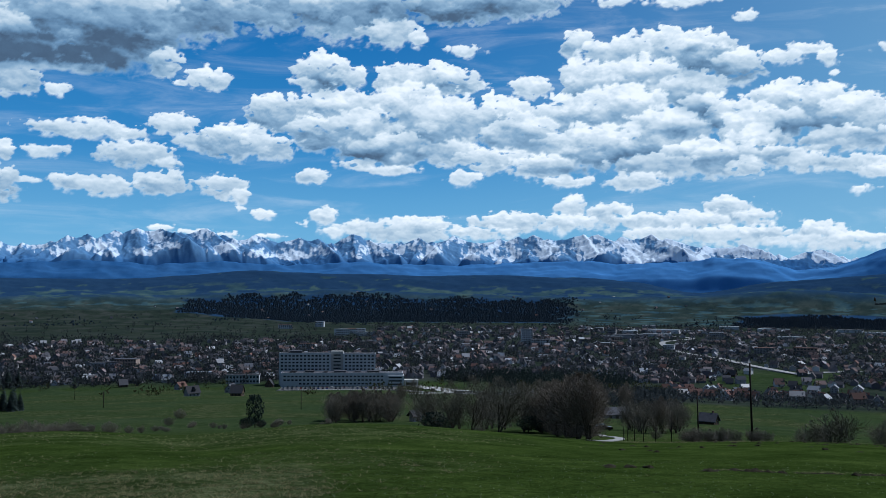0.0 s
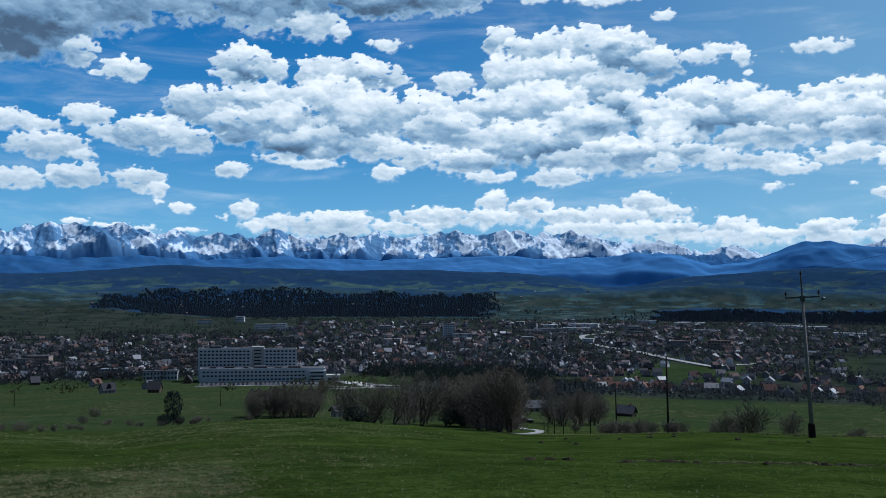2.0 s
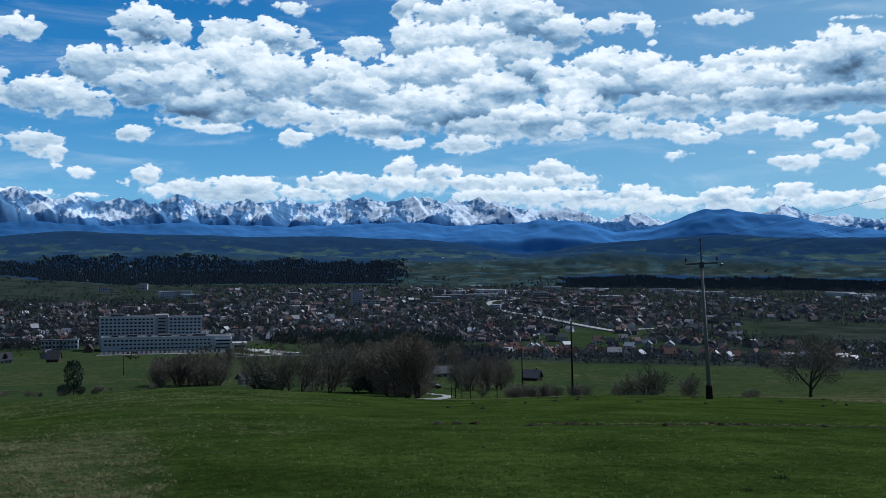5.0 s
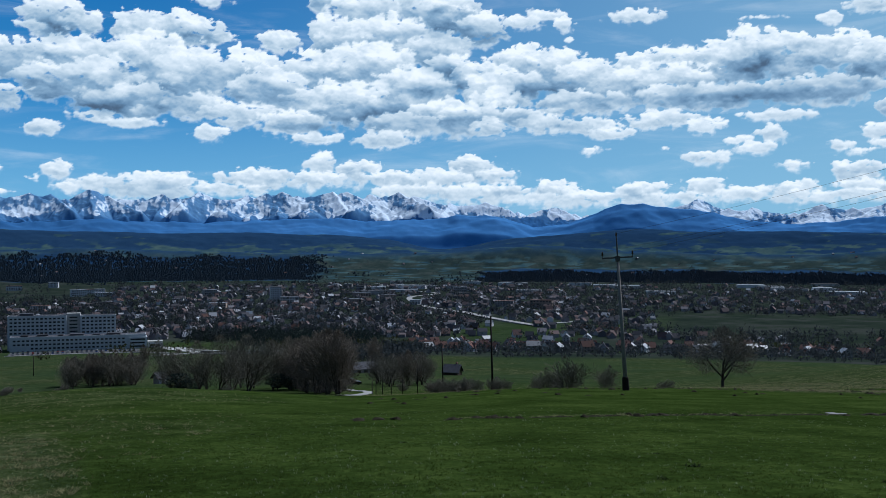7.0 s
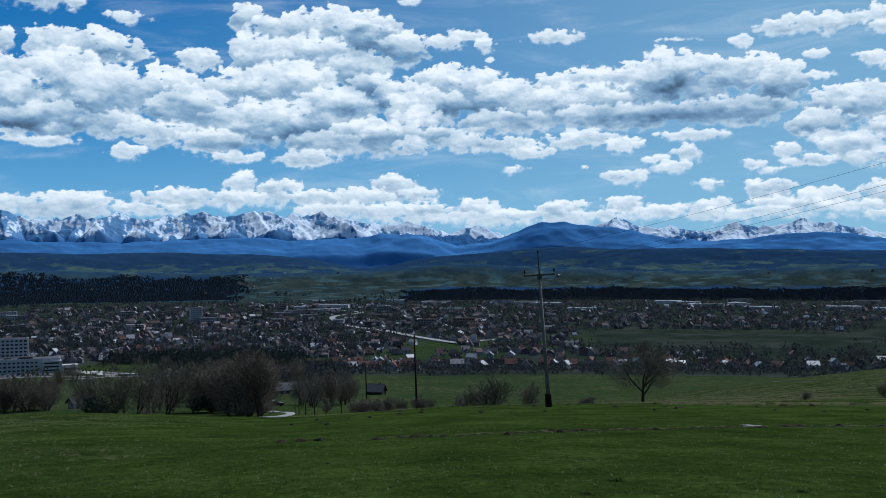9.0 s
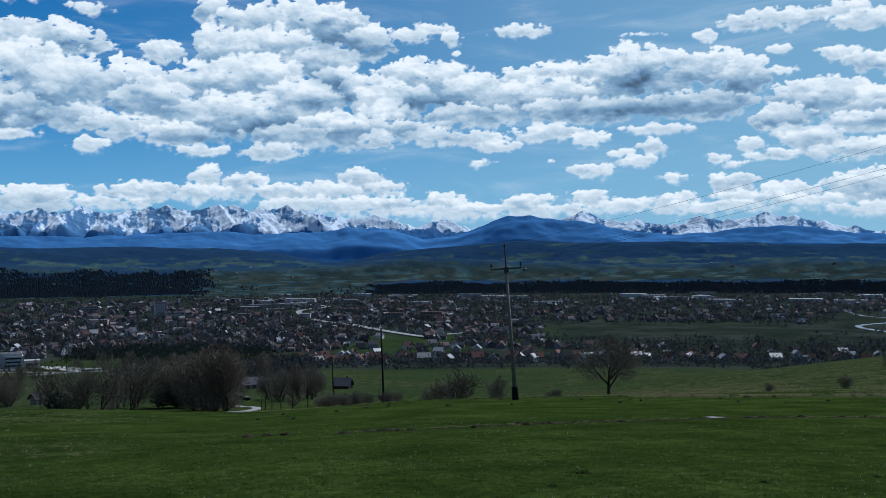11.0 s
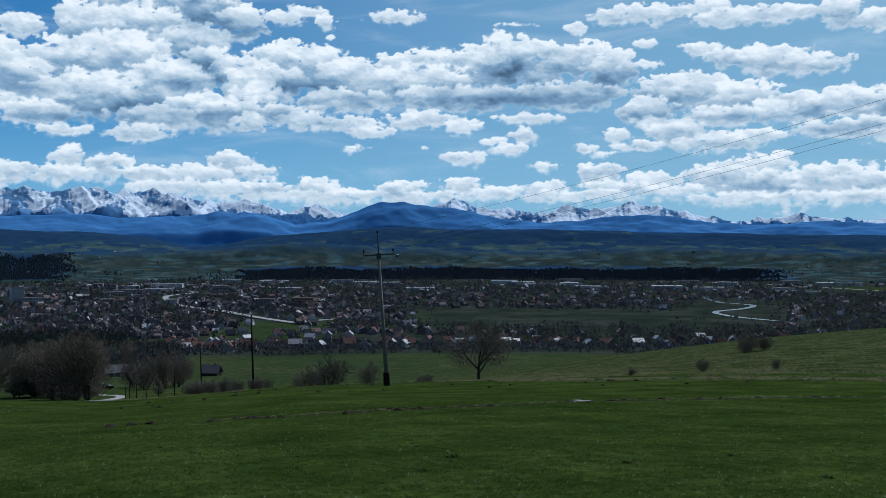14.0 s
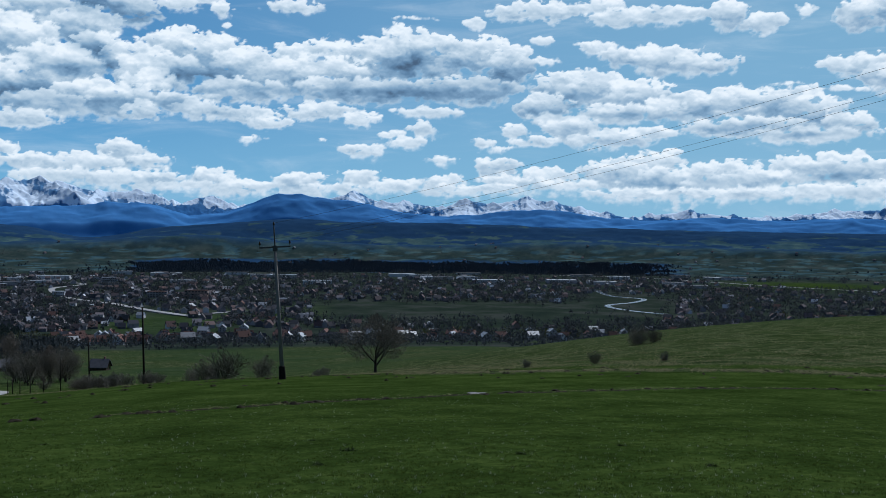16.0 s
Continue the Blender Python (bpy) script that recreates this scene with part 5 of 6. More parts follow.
for a, r, h in WEST_SHRUBS + EAST_SHRUBS + tuple(HEDGES):
    plant("shrub", plants.choice(SHRUBS), a, r, h / 3.0, "tangled leafless brown shrub in rough grass", "shrub", "shrubs of the hillside", plants.uniform(0, 360), wide=plants.uniform(1.0, 1.4))


def conifer_kind(seed, h, w):
    """A trunk and whorls of drooping boughs."""
    rnd = random.Random(seed)
    wood, crown = Shape().tube((0, 0, -0.5), (0, 0, h * 0.95), h * 0.02, 0.02, 6), Shape()
    z = h * 0.06
    while z < h * 0.98:
        reach = w / 2 * (1 - (z / h) ** 1.2) + 0.1
        for i in range(9):
            t = i * 0.70 + rnd.uniform(-0.3, 0.3)
            o, c, s = reach * rnd.uniform(0.75, 1.1), math.cos(t), math.sin(t)
            k = 0.32 * reach + 0.12
            crown.put([(0, 0, z + 0.25 * reach), (c * o * 0.6 - s * k, s * o * 0.6 + c * k, z), (c * o, s * o, z - 0.22 * o), (c * o * 0.6 + s * k, s * o * 0.6 - c * k, z), (c * o * 0.5, s * o * 0.5, z + 0.16 * o)],
                      [(0, 1, 4), (1, 2, 4), (2, 3, 4), (3, 0, 4), (0, 3, 2, 1)])
        z += h * 0.055
    return wood.mesh("trunk", m_bark), crown.mesh("crown", m_needle)


CONIFERS = [conifer_kind(5, 10, 4.2), conifer_kind(6, 10, 5.0)]
for a, r, h in ((-23.6, 508, 13), (-23.2, 500, 12), (-22.8, 505, 10), (-24.2, 500, 14), (-24.8, 510, 13), (-23.9, 1020, 20), (-23.4, 1040, 21), (-22.9, 1044, 18), (-23.1, 515, 13), (-24.5, 520, 14)):
    plant("spruce", plants.choice(CONIFERS), a, r, h / 10, "dark green spruce in a group", "tree", "spruces", plants.uniform(0, 360), wide=1.2)


def scatter(name, variants, places, mat, label, category):
    """Many small plants as one mesh. variants: triangles (n, 3, 3); places: rows of x, y, z, turn, width, height."""
    places = np.asarray(places, float)
    rnd = np.random.RandomState(len(places))
    pick = rnd.randint(0, len(variants), len(places))
    out = []
    for k, tri in enumerate(variants):
        q = places[pick == k]
        c, s = np.cos(q[:, 3]), np.sin(q[:, 3])
        x, y, z = tri[None, :, :, 0] * q[:, 4, None, None], tri[None, :, :, 1] * q[:, 4, None, None], tri[None, :, :, 2] * q[:, 5, None, None]
        out.append(np.stack([x * c[:, None, None] - y * s[:, None, None] + q[:, 0, None, None], x * s[:, None, None] + y * c[:, None, None] + q[:, 1, None, None], z + q[:, 2, None, None]], -1).reshape(-1, 3))
    v = np.concatenate(out)
    me = triangles(name, v, np.arange(len(v)).reshape(-1, 3), mat)
    return tagged(new(name, me), label, category, kind="stuff")


def clump_variant(seed, count, leaf, conical=False):
    """Small leaf clumps through a crown one metre wide and high, over a thin stem."""
    rnd = np.random.RandomState(seed)
    tris = []
    for _ in range(count):
        if conical:
            z = rnd.rand() ** 1.5
            rad = 0.5 * (1 - z) * (0.55 + 0.45 * rnd.rand())
        else:
            z = 0.16 + 0.80 * rnd.rand()
            rad = 0.5 * math.sqrt(max(0.02, 1 - ((z - 0.58) / 0.44) ** 2)) * rnd.rand() ** 0.45
        t = rnd.rand() * 6.283
        c = np.array([rad * math.cos(t), rad * math.sin(t), z])
        u, w = rnd.randn(3), rnd.randn(3)
        u, w = u / np.linalg.norm(u) * leaf, w / np.linalg.norm(w) * leaf
        if conical:
            u[2], w[2] = abs(u[2]), -abs(w[2])
        tris += [[c - u * 0.6, c + u, c + w], [c + u * 0.3 + w, c - w * 0.5, c - u]]
    tris += [[[-0.03, 0, -0.05], [0.03, 0, -0.05], [0, 0, 0.6]], [[0, -0.03, -0.05], [0, 0.03, -0.05], [0, 0, 0.6]]]
    return np.array(tris)


def spire_variant(seed):
    """A spruce far off: two ragged tiers of boughs, one metre wide and high."""
    rnd = np.random.RandomState(seed)
    tris = []
    for z0, z1, rad in ((0.0, 0.7, 0.5), (0.4, 1.0, 0.3)):
        t0, tip = rnd.rand() * 6, [rnd.uniform(-0.04, 0.04), rnd.uniform(-0.04, 0.04), z1]
        ring = [[rad * rnd.uniform(0.75, 1.15) * math.cos(t0 + k * 1.2566), rad * rnd.uniform(0.75, 1.15) * math.sin(t0 + k * 1.2566), z0 + rnd.uniform(-0.05, 0.08)] for k in range(5)]
        tris += [[ring[k], ring[(k + 1) % 5], tip] for k in range(5)]
    return np.array(tris)


def evergreen(w, h, seed):
    """A rounded evergreen of many small sprays round a stem."""
    tri = clump_variant(seed, 900, 0.05) * np.array([w, w, h])
    crown = triangles("crown", tri.reshape(-1, 3), np.arange(len(tri) * 3).reshape(-1, 3), m_needle)
    return Shape().tube((0, 0, -0.4), (0, 0, h * 0.8), 0.16, 0.05, 8).mesh("trunk", m_bark), crown


plant("evergreen_tree", evergreen(5.2, 9.4, 8), -10.55, 282, 1.0, "single dark rounded evergreen on the slope", "tree")
for a, r, w, h in ((-10.95, 280, 4.6, 3.0), (-10.2, 281, 3.0, 2.2), (4.9, 206, 5.0, 3.4), (5.7, 205, 5.0, 3.0), (-0.5, 210, 5.5, 4.0), (0.2, 209, 4.5, 2.8), (6.6, 200, 4.0, 2.6)):
    plant("evergreen_shrub", evergreen(w, h, int(r + h)), a, r, 1.0, "low dark evergreen shrub beneath trees", "shrub", "evergreen shrubs")


BROAD = [clump_variant(i, 16, 0.165) for i in range(4)]
FAR_SPIRE = [spire_variant(80 + i) for i in range(5)]
SPIRE = [clump_variant(40 + i, 30, 0.13, True) for i in range(3)]


def spread(n, seed, test, a0, a1, r0, r1, w, h, grow=1.0):
    """Places by heading and distance at which the test, a number 0 to 1, lets a plant stand."""
    rnd = np.random.RandomState(seed)
    a, r = rnd.uniform(a0, a1, n), r0 * (r1 / r0) ** rnd.rand(n)
    keep = rnd.rand(n) < test(a, r)
    a, r = a[keep], r[keep]
    k = rnd.uniform(0.65, 1.3, len(a))
    return np.stack([r * np.sin(np.radians(a)), r * np.cos(np.radians(a)), ground_z(a, r) - 0.2, rnd.uniform(0, 6.28, len(a)), w * k * rnd.uniform(0.85, 1.2, len(a)), h * k], -1)


def woods(seed, size, cut):
    return lambda a, r: ease(fbm(r * np.sin(np.radians(a)) / size, r * np.cos(np.radians(a)) / size, 3, seed), cut, cut + 0.25)


def box_of(a0, a1, r0, r1, edge=0.04):
    return lambda a, r: ease(a, a0, a0 + 0.8) * (1 - ease(a, a1 - 0.8, a1)) * ease(r, r0, r0 * (1 + edge)) * (1 - ease(r, r1 * (1 - edge), r1))


def no_field(a, r):
    m = np.maximum(bump_at(a, 18, 3.2) * bump_at(r, 1120, 90), bump_at(a, 33, 8) * bump_at(r, 1250, 110))
    m = np.maximum(m, bump_at(a, 54, 4.5) * bump_at(r, 2150, 140))
    m = np.maximum(m, bump_at(a, 44.2, 2.0) * bump_at(r, 1480, 160))
    return (1 - np.clip(m * 2.0, 0, 1)) * (1 - before_road(a, r)) * (1 - 0.9 * shadowed_meadow(a, r))


_town = woods(201, 130, -0.3)
_garden = [spread(15000, 1, lambda a, r: _town(a, r) * no_field(a, r) * np.where((a < -4) & (r > 1900), 0.1, 1) * np.where((a > -10) & (a < 0) & (r < 1080), 0, 1), -27, 61, 1030, 2450, 8.5, 9.5),
           spread(900, 2, box_of(10.5, 50, 560, 900), 10, 50, 560, 900, 5.5, 6.0),
           spread(700, 3, box_of(-26, -9, 1000, 1100), -27, -8, 1000, 1120, 7.5, 8.5),
           spread(380, 4, box_of(8, 13.5, 460, 620), 8, 14, 450, 640, 6.0, 7.5),
           spread(1500, 5, lambda a, r: box_of(28, 60, 860, 1180)(a, r) * woods(77, 60, -0.2)(a, r), 26, 61, 850, 1200, 7.5, 8.0)]
_garden.append(spread(6000, 41, lambda a, r: ease(fbm(a / 1.2, r / 25, 3, 77), 0.08, 0.20), -28, 62, 2440, 2860, 6, 3.5))
scatter("garden_trees", BROAD, np.concatenate(_garden), m_haze, "leafless grey-green trees between the houses", "trees")
_bud = [spread(900, 6, woods(301, 90, 0.05), -26, 60, 700, 1800, 7.0, 7.5), spread(200, 7, box_of(4, 13, 720, 1000), 3, 14, 700, 1000, 7.0, 8.0), spread(150, 8, box_of(30, 48, 900, 1010), 28, 50, 880, 1030, 7, 7)]
scatter("budding_trees", BROAD, np.concatenate([p[no_field(np.degrees(np.arctan2(p[:, 0], p[:, 1])), np.hypot(p[:, 0], p[:, 1])) > 0.5] for p in _bud]), m_bud, "trees in first green leaf between the houses", "trees")
_fir = [spread(900, 9, box_of(2.5, 11.0, 940, 1080, 0.03), 2, 11.5, 930, 1090, 5.0, 11.0), spread(600, 10, box_of(-0.6, 5.5, 1010, 1110), -1, 6, 1000, 1120, 5.0, 10.5),
        spread(500, 11, woods(401, 60, 0.2), 12, 50, 580, 900, 4.0, 8.0), spread(1500, 12, woods(402, 110, 0.15), -27, 61, 1050, 2300, 5.5, 12.0)]
scatter("garden_spruces", SPIRE, np.concatenate([p[no_field(np.degrees(np.arctan2(p[:, 0], p[:, 1])), np.hypot(p[:, 0], p[:, 1])) > 0.5] for p in _fir]), m_needle, "dark spruces between the houses", "trees")
# the belts' edges run in and out and their ends thin away into wedges
def belt(a0, a1, r0, r1, seed, taper):
    def test(a, r):
        w = fbm(a / 2.0, r / 90, 4, seed)
        near = r0 + taper * np.maximum(a0 + 7 - a, 0)
        return ease(a + 1.5 * w, a0, a0 + 0.6) * (1 - ease(a + 2.5 * w, a1 - 2.5, a1)) * ease(r + 30 * w, near, near + 20) * (1 - ease(r + 60 * w, r1 - 30, r1))
    return test


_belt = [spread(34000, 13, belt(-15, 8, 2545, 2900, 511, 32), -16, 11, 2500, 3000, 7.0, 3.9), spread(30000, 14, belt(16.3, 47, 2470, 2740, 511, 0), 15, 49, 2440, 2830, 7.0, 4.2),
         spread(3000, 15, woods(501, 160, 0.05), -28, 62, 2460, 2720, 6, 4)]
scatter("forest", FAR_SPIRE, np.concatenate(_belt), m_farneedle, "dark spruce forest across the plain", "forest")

# ---- poles and wires ----
m_steel = plain("galvanised_steel", (0.09, 0.09, 0.095), 0.5, 0.7, vary=0.2, scale=8)
m_pole = plain("weathered_concrete", (0.20, 0.19, 0.175), 0.9, vary=0.25, scale=2.0, relief=0.01)
m_tar = plain("tarred_wood", (0.018, 0.015, 0.013), 0.85, vary=0.4, scale=3.0)
m_porcelain = plain("brown_porcelain", (0.05, 0.03, 0.02), 0.25, vary=0.1)


def power_pole(a, r, h, lean, label):
    """A tapered concrete pole with a tarred foot, a steel spike and a crossarm with upright insulators."""
    ob = thing("power_pole", facing(a, r) @ pose(0, 0, 0, 0, lean, 0), label, "power pole")
    part("pole", Shape().tube((0, 0, -1.2), (0, 0, h - 1.5), 0.155, 0.085, 14).mesh("pole", m_pole, smooth=True), ob)
    part("foot", Shape().tube((0, 0, -0.3), (0, 0, 0.85), 0.24, 0.21, 14).tube((0, 0, 0.85), (0, 0, 0.90), 0.21, 0.17, 14).mesh("foot", m_tar), ob, "tarred black foot of the pole")
    part("spike", Shape().tube((0, 0, h - 1.9), (0, 0, h - 0.15), 0.06, 0.045, 8).mesh("spike", m_steel), ob)
    arm = part("crossarm", Shape().box(-1.02, -0.05, h - 1.55, 1.02, 0.05, h - 1.45).box(-0.16, -0.14, h - 1.75, 0.16, 0.14, h - 1.40).mesh("crossarm", m_steel), ob, "dark steel crossarm")
    pin = Shape().tube((0, 0, 0), (0, 0, 0.18), 0.02, 0.02, 8).tube((0, 0, 0.14), (0, 0, 0.22), 0.065, 0.075, 10).tube((0, 0, 0.22), (0, 0, 0.30), 0.055, 0.06, 10).tube((0, 0, 0.30), (0, 0, 0.38), 0.05, 0.03, 10).mesh("insulator", m_porcelain)
    for x in (-0.98, 0.98):
        part("insulator", pin, arm, loc=(x, 0, h - 1.45))
    part("insulator", pin, ob, loc=(0, 0, h - 0.2))
    return ob


def wood_pole(a, r, h, label, thick=0.13, lean=0.0):
    ob = thing("wooden_pole", facing(a, r) @ pose(0, 0, 0, 0, lean, 0), label, "pole", "wooden poles")
    part("post", Shape().tube((0, 0, -0.8), (0, 0, h), thick, thick * 0.72, 10).mesh("post", m_tar, smooth=True), ob)
    return ob


power_pole(24.68, 67, 10.28, -3.6, "leaning grey concrete power pole with a steel crossarm")
power_pole(105, 55, 11.45, 0, "grey concrete power pole uphill behind the camera")
wood_pole(17.14, 155, 11.7, "tall dark tarred wooden pole at the field's edge", 0.17, -1.5)
wood_pole(14.3, 212, 8.9, "dark wooden pole among bushes", 0.16, -1.5)
wood_pole(-20.1, 731, 11.0, "thin dark pole in a far meadow", 0.25)
wood_pole(-18.65, 516, 8.0, "thin dark pole in a far meadow", 0.2)
wood_pole(-8.0, 420, 8.0, "thin dark pole on the slope", 0.16)
for a, r, h in ((10.24, 149, 2.0), (10.46, 149, 2.1), (10.83, 148, 2.2), (11.33, 147, 2.5), (11.98, 150, 2.2), (12.84, 147, 4.5)):
    wood_pole(a, r, h, "slim dark fence post in rough grass", 0.07)


def wire(p, q, sag, thick=0.007):
    c = bpy.data.curves.new("wire", "CURVE")
    c.dimensions, c.bevel_depth, c.bevel_resolution = "3D", thick, 1
    s = c.splines.new("POLY")
    s.points.add(40)
    for i, pt in enumerate(s.points):
        t = i / 40
        v = Vector(p).lerp(Vector(q), t)
        pt.co = (v.x, v.y, v.z - 4 * sag * t * (1 - t), 1)
    c.materials.append(m_steel)
    return tagged(new("power_line", c), "thin dark power line hanging between poles", "wire", "power lines")


def aloft(a, e, r):
    return (r * math.sin(radians(a)), r * math.cos(radians(a)), EYE + r * math.tan(radians(e)))


_top = float(ground_z(105, 55)) + 11.4
for _from, _z in ((aloft(24.05, 0.42, 67), 0.15), (aloft(24.93, -0.55, 67), -1.1), (aloft(23.42, -0.60, 67), -1.1)):
    _side = 0.98 if _from[0] > aloft(24.05, 0, 67)[0] else (-0.98 if _from[0] < aloft(24.0, 0, 67)[0] else 0)
    _q = spot(105, 55)
    wire(_from, (_q.x + _side * math.cos(radians(105)), _q.y - _side * math.sin(radians(105)), _top + _z), 1.6)

# ---- small things on the slope ----
_shed = thing("shed", facing(-1.5, 313, 30), "small pale shed with a gabled dark roof", "shed")
_w, _r, _c, _g, _ = house_kind(3.0, 3.0, 2.0, 3.2, m_plaster, m_slate, 1)
part("wall", _w, _shed), part("roof", _r, _shed)
part("door", Shape().box(-0.45, -1.56, 0, 0.45, -1.48, 1.8).mesh("door", m_timber), _shed)
_trough = thing("feed_trough", facing(-5.22, 123, 10), "low dark wooden trough in the grass", "trough")
part("tub", Shape().box(-0.9, -0.3, 0.14, 0.9, -0.24, 0.42).box(-0.9, 0.24, 0.14, 0.9, 0.3, 0.42).box(-0.9, -0.24, 0.14, 0.9, 0.24, 0.18).box(-0.9, -0.24, 0.18, -0.84, 0.24, 0.42).box(0.84, -0.24, 0.18, 0.9, 0.24, 0.42).mesh("tub", m_tar), _trough)
for _x in (-0.7, 0.7):
    part("leg", Shape().box(_x - 0.05, -0.26, -0.1, _x + 0.05, 0.26, 0.14).mesh("leg", m_tar), _trough)


def car_kind(paint):
    """Body, cabin and four wheels, 4.3 m long."""
    def section(y0, y1, pts):
        v = [(x, y, z) for y in (y0, y1) for x, z in pts]
        k = len(pts)
        return Shape().put(v, [tuple(range(k)), tuple(range(2 * k - 1, k - 1, -1))] + [((i + 1) % k, i, k + i, k + (i + 1) % k) for i in range(k)])
    body = section(-0.85, 0.85, [(-2.15, 0.25), (2.15, 0.25), (2.15, 0.62), (2.0, 0.78), (1.05, 0.9), (-1.95, 0.92), (-2.15, 0.7)]).mesh("body", paint)
    cabin = section(-0.74, 0.74, [(-1.9, 0.9), (0.95, 0.88), (0.25, 1.42), (-1.35, 1.44)]).mesh("cabin", m_glass)
    wheel = Shape().tube((0, -0.1, 0), (0, 0.1, 0), 0.31, 0.31, 12).mesh("wheel", m_tar)
    return body, cabin, wheel


_paints = [plain("paint_white", (0.62, 0.62, 0.62), 0.25, vary=0.05), plain("paint_silver", (0.30, 0.31, 0.33), 0.3, 0.5, vary=0.05), plain("paint_black", (0.015, 0.015, 0.018), 0.25, vary=0.05), plain("paint_red", (0.20, 0.02, 0.02), 0.25, vary=0.05), plain("paint_blue", (0.03, 0.06, 0.18), 0.25, vary=0.05)]
CARS = []
for _p, _word in zip(_paints, ("white", "silver", "black", "red", "blue")):
    CARS.append((car_kind(_p), _word + " parked car on asphalt below the hospital"))
_car_made = {}


def car(a, r, turn, k, dz):
    m = facing(a, r, turn, dz)
    if k in _car_made:
        return copy_thing(_car_made[k], m)
    (body, cabin, wheel), label = CARS[k]
    ob = thing("car", m, label, "car", "parked cars")
    part("body", body, ob), part("cabin", cabin, ob, "dark glass cabin")
    for x in (-1.35, 1.35):
        for y in (-0.76, 0.76):
            part("wheel", wheel, ob, loc=(x, y, 0.31))
    _car_made[k] = ob
    return ob


_lot = random.Random(3)
for _row in (926, 935, 944, 953):
    for _k in range(26):
        if _lot.random() < 0.8:
            car(-9.0 + _k * 0.245, _row, 90 + _lot.uniform(-3, 3), _lot.choice((0, 1, 1, 2, 2, 3, 4)), 0.55)
for _k in range(22):
    car(0.8 + _k * 0.17, np.interp(0.8 + _k * 0.17, [0.6, 2.6, 4.7], [778, 741, 718]), 20 + _lot.uniform(-6, 6), _lot.choice((0, 1, 2, 2)), 0.35)
for _a, _r in ((9.1, 240),):
    car(_a, _r, 12, 2, 0.05)

# ---- grass, tufts and molehills ----
def blade_variant(seed, blades, tall, lean):
    rnd = np.random.RandomState(seed)
    out = []
    for _ in range(blades):
        t, b = rnd.rand() * 6.283, rnd.randn(2) * 0.35
        d = np.array([math.cos(t), math.sin(t)])
        w, h = 0.10, tall * rnd.uniform(0.5, 1.0)
        tip = b + d * lean * rnd.rand()
        out.append([[b[0] - d[1] * w, b[1] + d[0] * w, -0.05], [b[0] + d[1] * w, b[1] - d[0] * w, -0.05], [tip[0], tip[1], h]])
    return np.array(out)


def clumped(a, r, size, seed):
    """Grass stands in clumps of about that size, with bare gaps."""
    return ease(fbm(r * np.sin(np.radians(a)) / size, r * np.cos(np.radians(a)) / size, 3, seed), -0.22, 0.25)


def lawn(n, seed, a0, a1, r0, r1, size, keep):
    rnd = np.random.RandomState(seed)
    a, r = rnd.uniform(a0, a1, n), r0 * (r1 / r0) ** rnd.rand(n)
    ok = rnd.rand(n) < keep(a, r)
    a, r = a[ok], r[ok]
    k = size * rnd.uniform(0.6, 1.4, len(a))
    return np.stack([r * np.sin(np.radians(a)), r * np.cos(np.radians(a)), ground_z(a, r), rnd.uniform(0, 6.28, len(a)), k, k], -1)


_short = [blade_variant(i, 4, 1.0, 0.9) for i in range(5)]
_long = [blade_variant(20 + i, 8, 0.75, 2.2) for i in range(4)]
scatter("grass", _short, lawn(190000, 1, -27, 60, 9.5, 48, 0.028, lambda a, r: (1 - 0.6 * land_use(a, r)[0]) * clumped(a, r, 0.45, 601)), m_blade, "short dark green meadow grass", "grass")
scatter("dry_grass", _long, np.concatenate([lawn(60000, 2, -27, 60, 9.5, 110, 0.075, lambda a, r: land_use(a, r)[0] * 1.6 * clumped(a, r, 0.8, 611)), lawn(46000, 3, 10, 60, 74, 260, 0.13, lambda a, r: land_use(a, r)[0] * 1.5 * clumped(a, r, 5.0, 631))]), m_strawblade, "matted pale dry grass tufts", "grass")
scatter("pale_grass_tips", _short, lawn(9000, 5, -27, 60, 9.5, 40, 0.034, lambda a, r: clumped(a, r, 0.6, 621)), m_tip, "pale glossy grass tips scattered through the meadow", "grass")


def molehill(a, r, w, h):
    rnd = np.random.RandomState(int(a * 100) % 9973)
    t, s = np.meshgrid(np.arange(12) * 2 * math.pi / 12, np.linspace(0, 1, 5), indexing="xy")
    rad = w / 2 * s * (1 + 0.25 * rnd.randn(*s.shape) * (s > 0))
    v = np.stack([rad * np.cos(t), rad * np.sin(t), h * (1 - s ** 1.6) - 0.03 + 0.12 * h * rnd.randn(*s.shape) * (s > 0) * (s < 1)], -1).reshape(-1, 3)
    ob = tagged(new("molehill", triangles("molehill", v, sheet(5, 12, wrap=True), m_soil)), "small dark molehill in short grass", "molehill", "molehills")
    ob.matrix_world = facing(a, r)
    return ob


_mole = random.Random(9)
for _k in range(110):
    a = _mole.uniform(8, 58)
    r = _mole.choice((_mole.uniform(55, 80), _mole.uniform(60, 76), np.interp(a, [16, 24, 36, 46, 58], [31, 33.5, 40, 46, 52]) + _mole.uniform(-0.6, 0.6)))
    molehill(a, r, _mole.uniform(0.26, 0.62), _mole.uniform(0.06, 0.14))

# ---- drain, clods and the churchyard ----
DRAIN = ([14, 24, 36, 46, 58, 70], [30.5, 33.5, 40, 46, 52, 56])


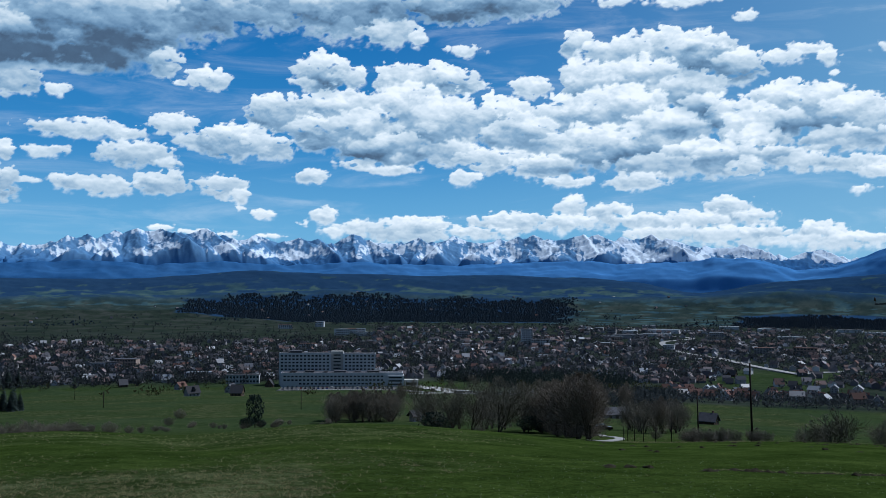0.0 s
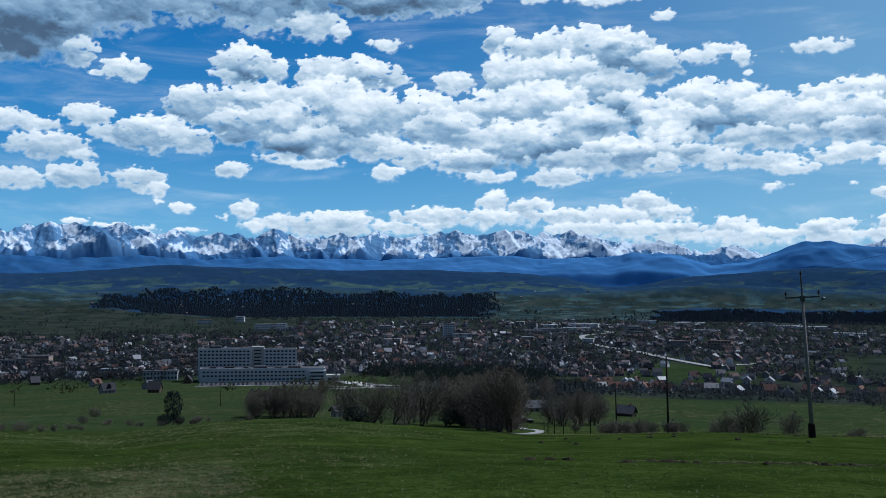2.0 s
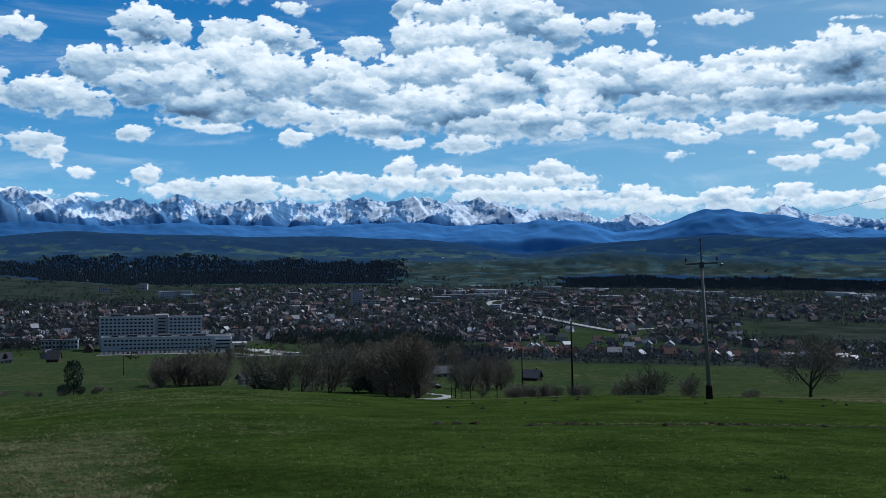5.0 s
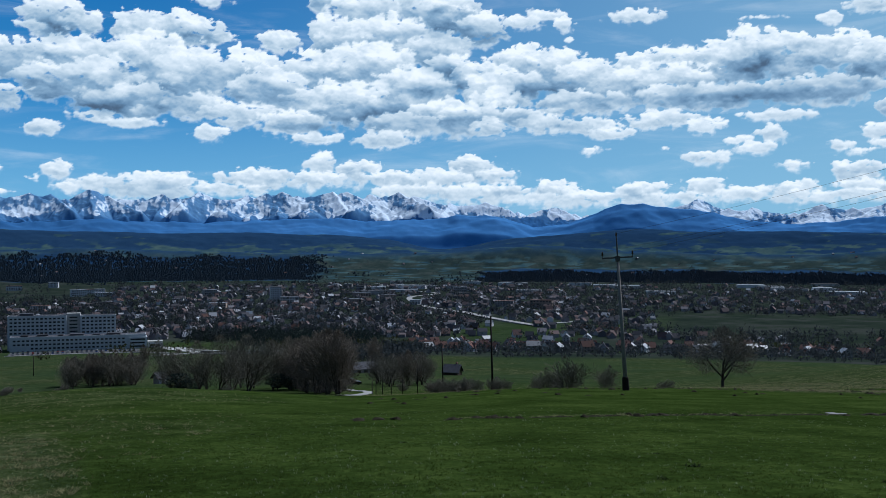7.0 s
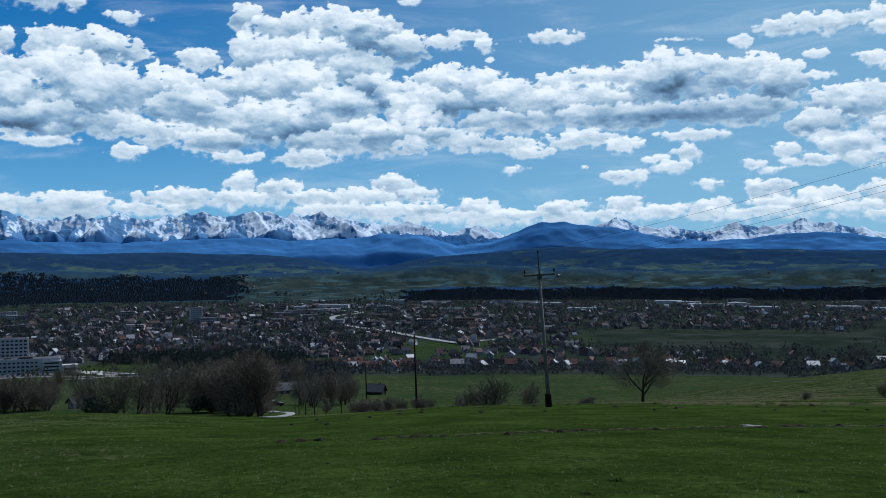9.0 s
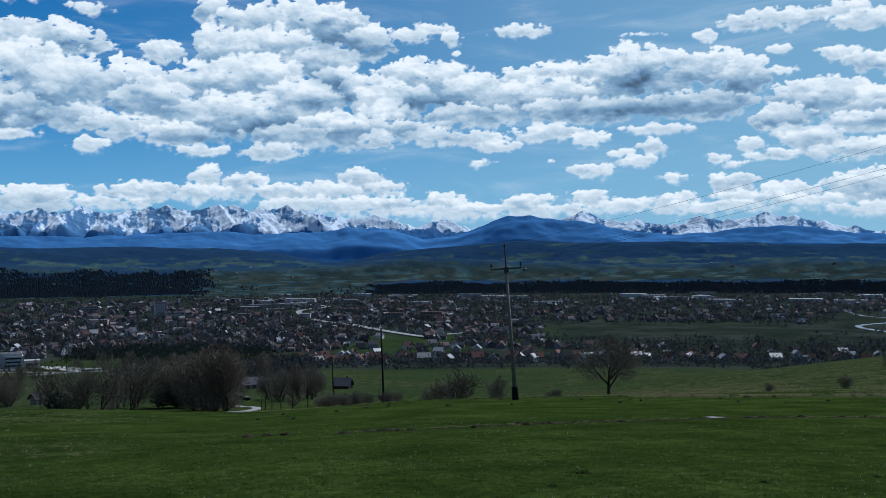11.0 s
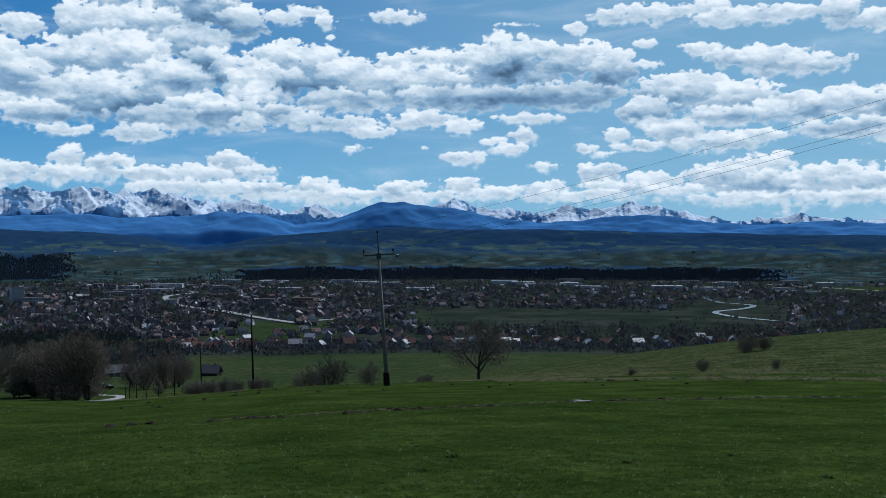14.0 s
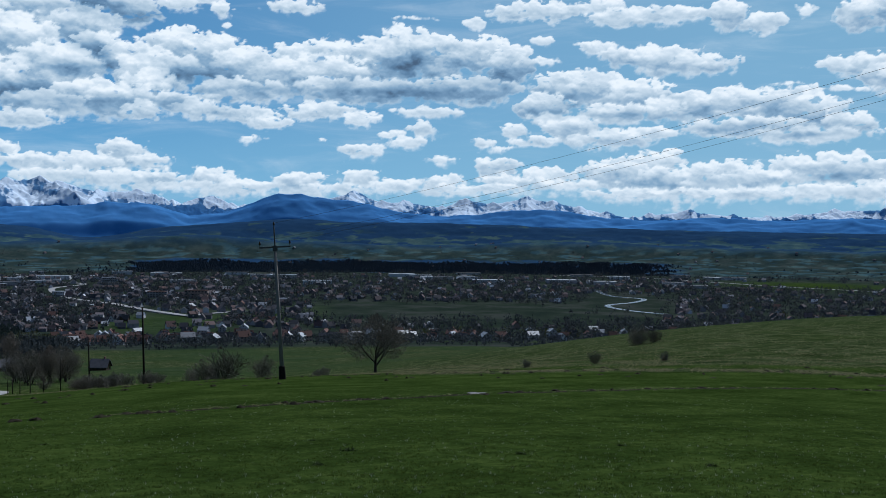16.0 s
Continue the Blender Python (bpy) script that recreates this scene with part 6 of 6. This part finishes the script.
def along(n, seed, a0, a1, line, spread_, size, squash=1.0):
    rnd = np.random.RandomState(seed)
    a = rnd.uniform(a0, a1, n)
    a = a[fbm(a / 1.5, a * 0 + seed, 3, seed) > -0.15]
    r = np.interp(a, *line) + rnd.randn(len(a)) * spread_ + 0.5 * fbm(a / 3, a * 0 + 2, 3, 88)
    k = size * rnd.uniform(0.5, 1.5, len(a))
    return np.stack([r * np.sin(np.radians(a)), r * np.cos(np.radians(a)), ground_z(a, r), rnd.uniform(0, 6.28, len(a)), k, k * squash], -1)


def clod_variant(seed):
    rnd = np.random.RandomState(seed)
    ring = np.array([[math.cos(t) * rnd.uniform(0.7, 1.2), math.sin(t) * rnd.uniform(0.7, 1.2), -0.1] for t in np.arange(7) * 6.283 / 7])
    top = np.array([rnd.uniform(-0.2, 0.2), rnd.uniform(-0.2, 0.2), rnd.uniform(0.5, 0.9)])
    return np.array([[ring[i], ring[(i + 1) % 7], top] for i in range(7)])


scatter("soil_clods", [clod_variant(i) for i in range(4)], np.concatenate([along(1500, 4, 15, 60, DRAIN, 0.12, 0.075, 0.5), along(260, 5, 20, 60, ([20, 60], [73, 70]), 1.2, 0.13, 0.6)]), m_soil, "dark crumbled soil along a shallow drain", "soil")
scatter("drain_grass", _long, np.concatenate([along(420, 6, 15, 60, (DRAIN[0], [v + 0.45 for v in DRAIN[1]]), 0.16, 0.06), along(3600, 7, 31, 60, ([31, 60], [73, 71]), 1.4, 0.10)]), m_strawblade, "pale matted grass along a shallow drain", "grass")
_t = np.arange(40) * 2 * math.pi / 40
_rad = 0.30 * (0.8 + 0.35 * np.sin(3 * _t + 1) + 0.25 * np.sin(5 * _t))
_puddle = Shape().put(np.concatenate([[(0, 0, 0.05)], np.stack([_rad * np.cos(_t) * 1.1, _rad * np.sin(_t) * 0.9, 0.03 + 0 * _t], -1), np.stack([_rad * np.cos(_t) * 1.15, _rad * np.sin(_t) * 0.95, -0.1 + 0 * _t], -1)]),
                      [(0, 1 + i, 1 + (i + 1) % 40) for i in range(40)] + [(1 + i, 41 + i, 41 + (i + 1) % 40, 1 + (i + 1) % 40) for i in range(40)])
_pd = tagged(new("puddle", _puddle.mesh("puddle", plain("wet_pale_mud", (0.11, 0.11, 0.10), 0.6, vary=0.3, scale=3))), "pale wet mud patch in the meadow's drain", "puddle")
_pd.matrix_world = facing(35.7, 40.2)
_slab = np.array([[[-0.4, 0, 0], [0.4, 0, 0], [0.4, 0, 1]], [[-0.4, 0, 0], [0.4, 0, 1], [-0.4, 0, 1]], [[-0.4, 0, 1], [0.4, 0, 1], [0, 0.2, 1.3]], [[0.4, 0, 0], [0.4, 0.3, 0], [0.4, 0, 1]], [[-0.4, -1.4, 0.2], [0.4, -1.4, 0.2], [0.4, 0, 0.35]], [[-0.4, -1.4, 0.2], [0.4, 0, 0.35], [-0.4, 0, 0.35]]])
_yard = spread(420, 31, box_of(4.3, 8.6, 845, 905), 4, 9, 840, 910, 1.5, 1.6)
_yard[:, 3] = np.random.RandomState(2).normal(0, 0.35, len(_yard))
scatter("gravestones", [_slab], _yard, plain("pale_gravestone", (0.33, 0.33, 0.34), 0.6, vary=0.3, scale=0.05), "pale gravestones of a churchyard under trees", "gravestones")

# ---- darker tufts in the near field ----
m_tuft = leaf_colour("dark_grass_tuft", (0.010, 0.020, 0.005), (0.030, 0.048, 0.011), 0.9, 0.3)
_tufts = [triangles("tuft", (blade_variant(60 + i, 46, 0.9, 1.0) * 0.16).reshape(-1, 3), np.arange(138).reshape(-1, 3), m_tuft) for i in range(2)]
for _k, (_a, _r, _w) in enumerate(((28.47, 17, 1.3), (26.73, 15, 1.0), (26.42, 19, 0.7), (12.0, 21, 0.7), (38.3, 16.2, 0.9), (44.0, 18, 0.8), (3.5, 24, 0.7), (49.0, 15.5, 1.0))):
    _t = new("grass_tuft", _tufts[_k % 2])
    _t.matrix_world = facing(_a, _r, 40 * _k)
    _t.scale = (_w * 0.8, _w * 0.7, _w * 0.32)
    tagged(_t, "dark green grass tuft standing in short meadow grass", "grass tuft", "grass tufts")
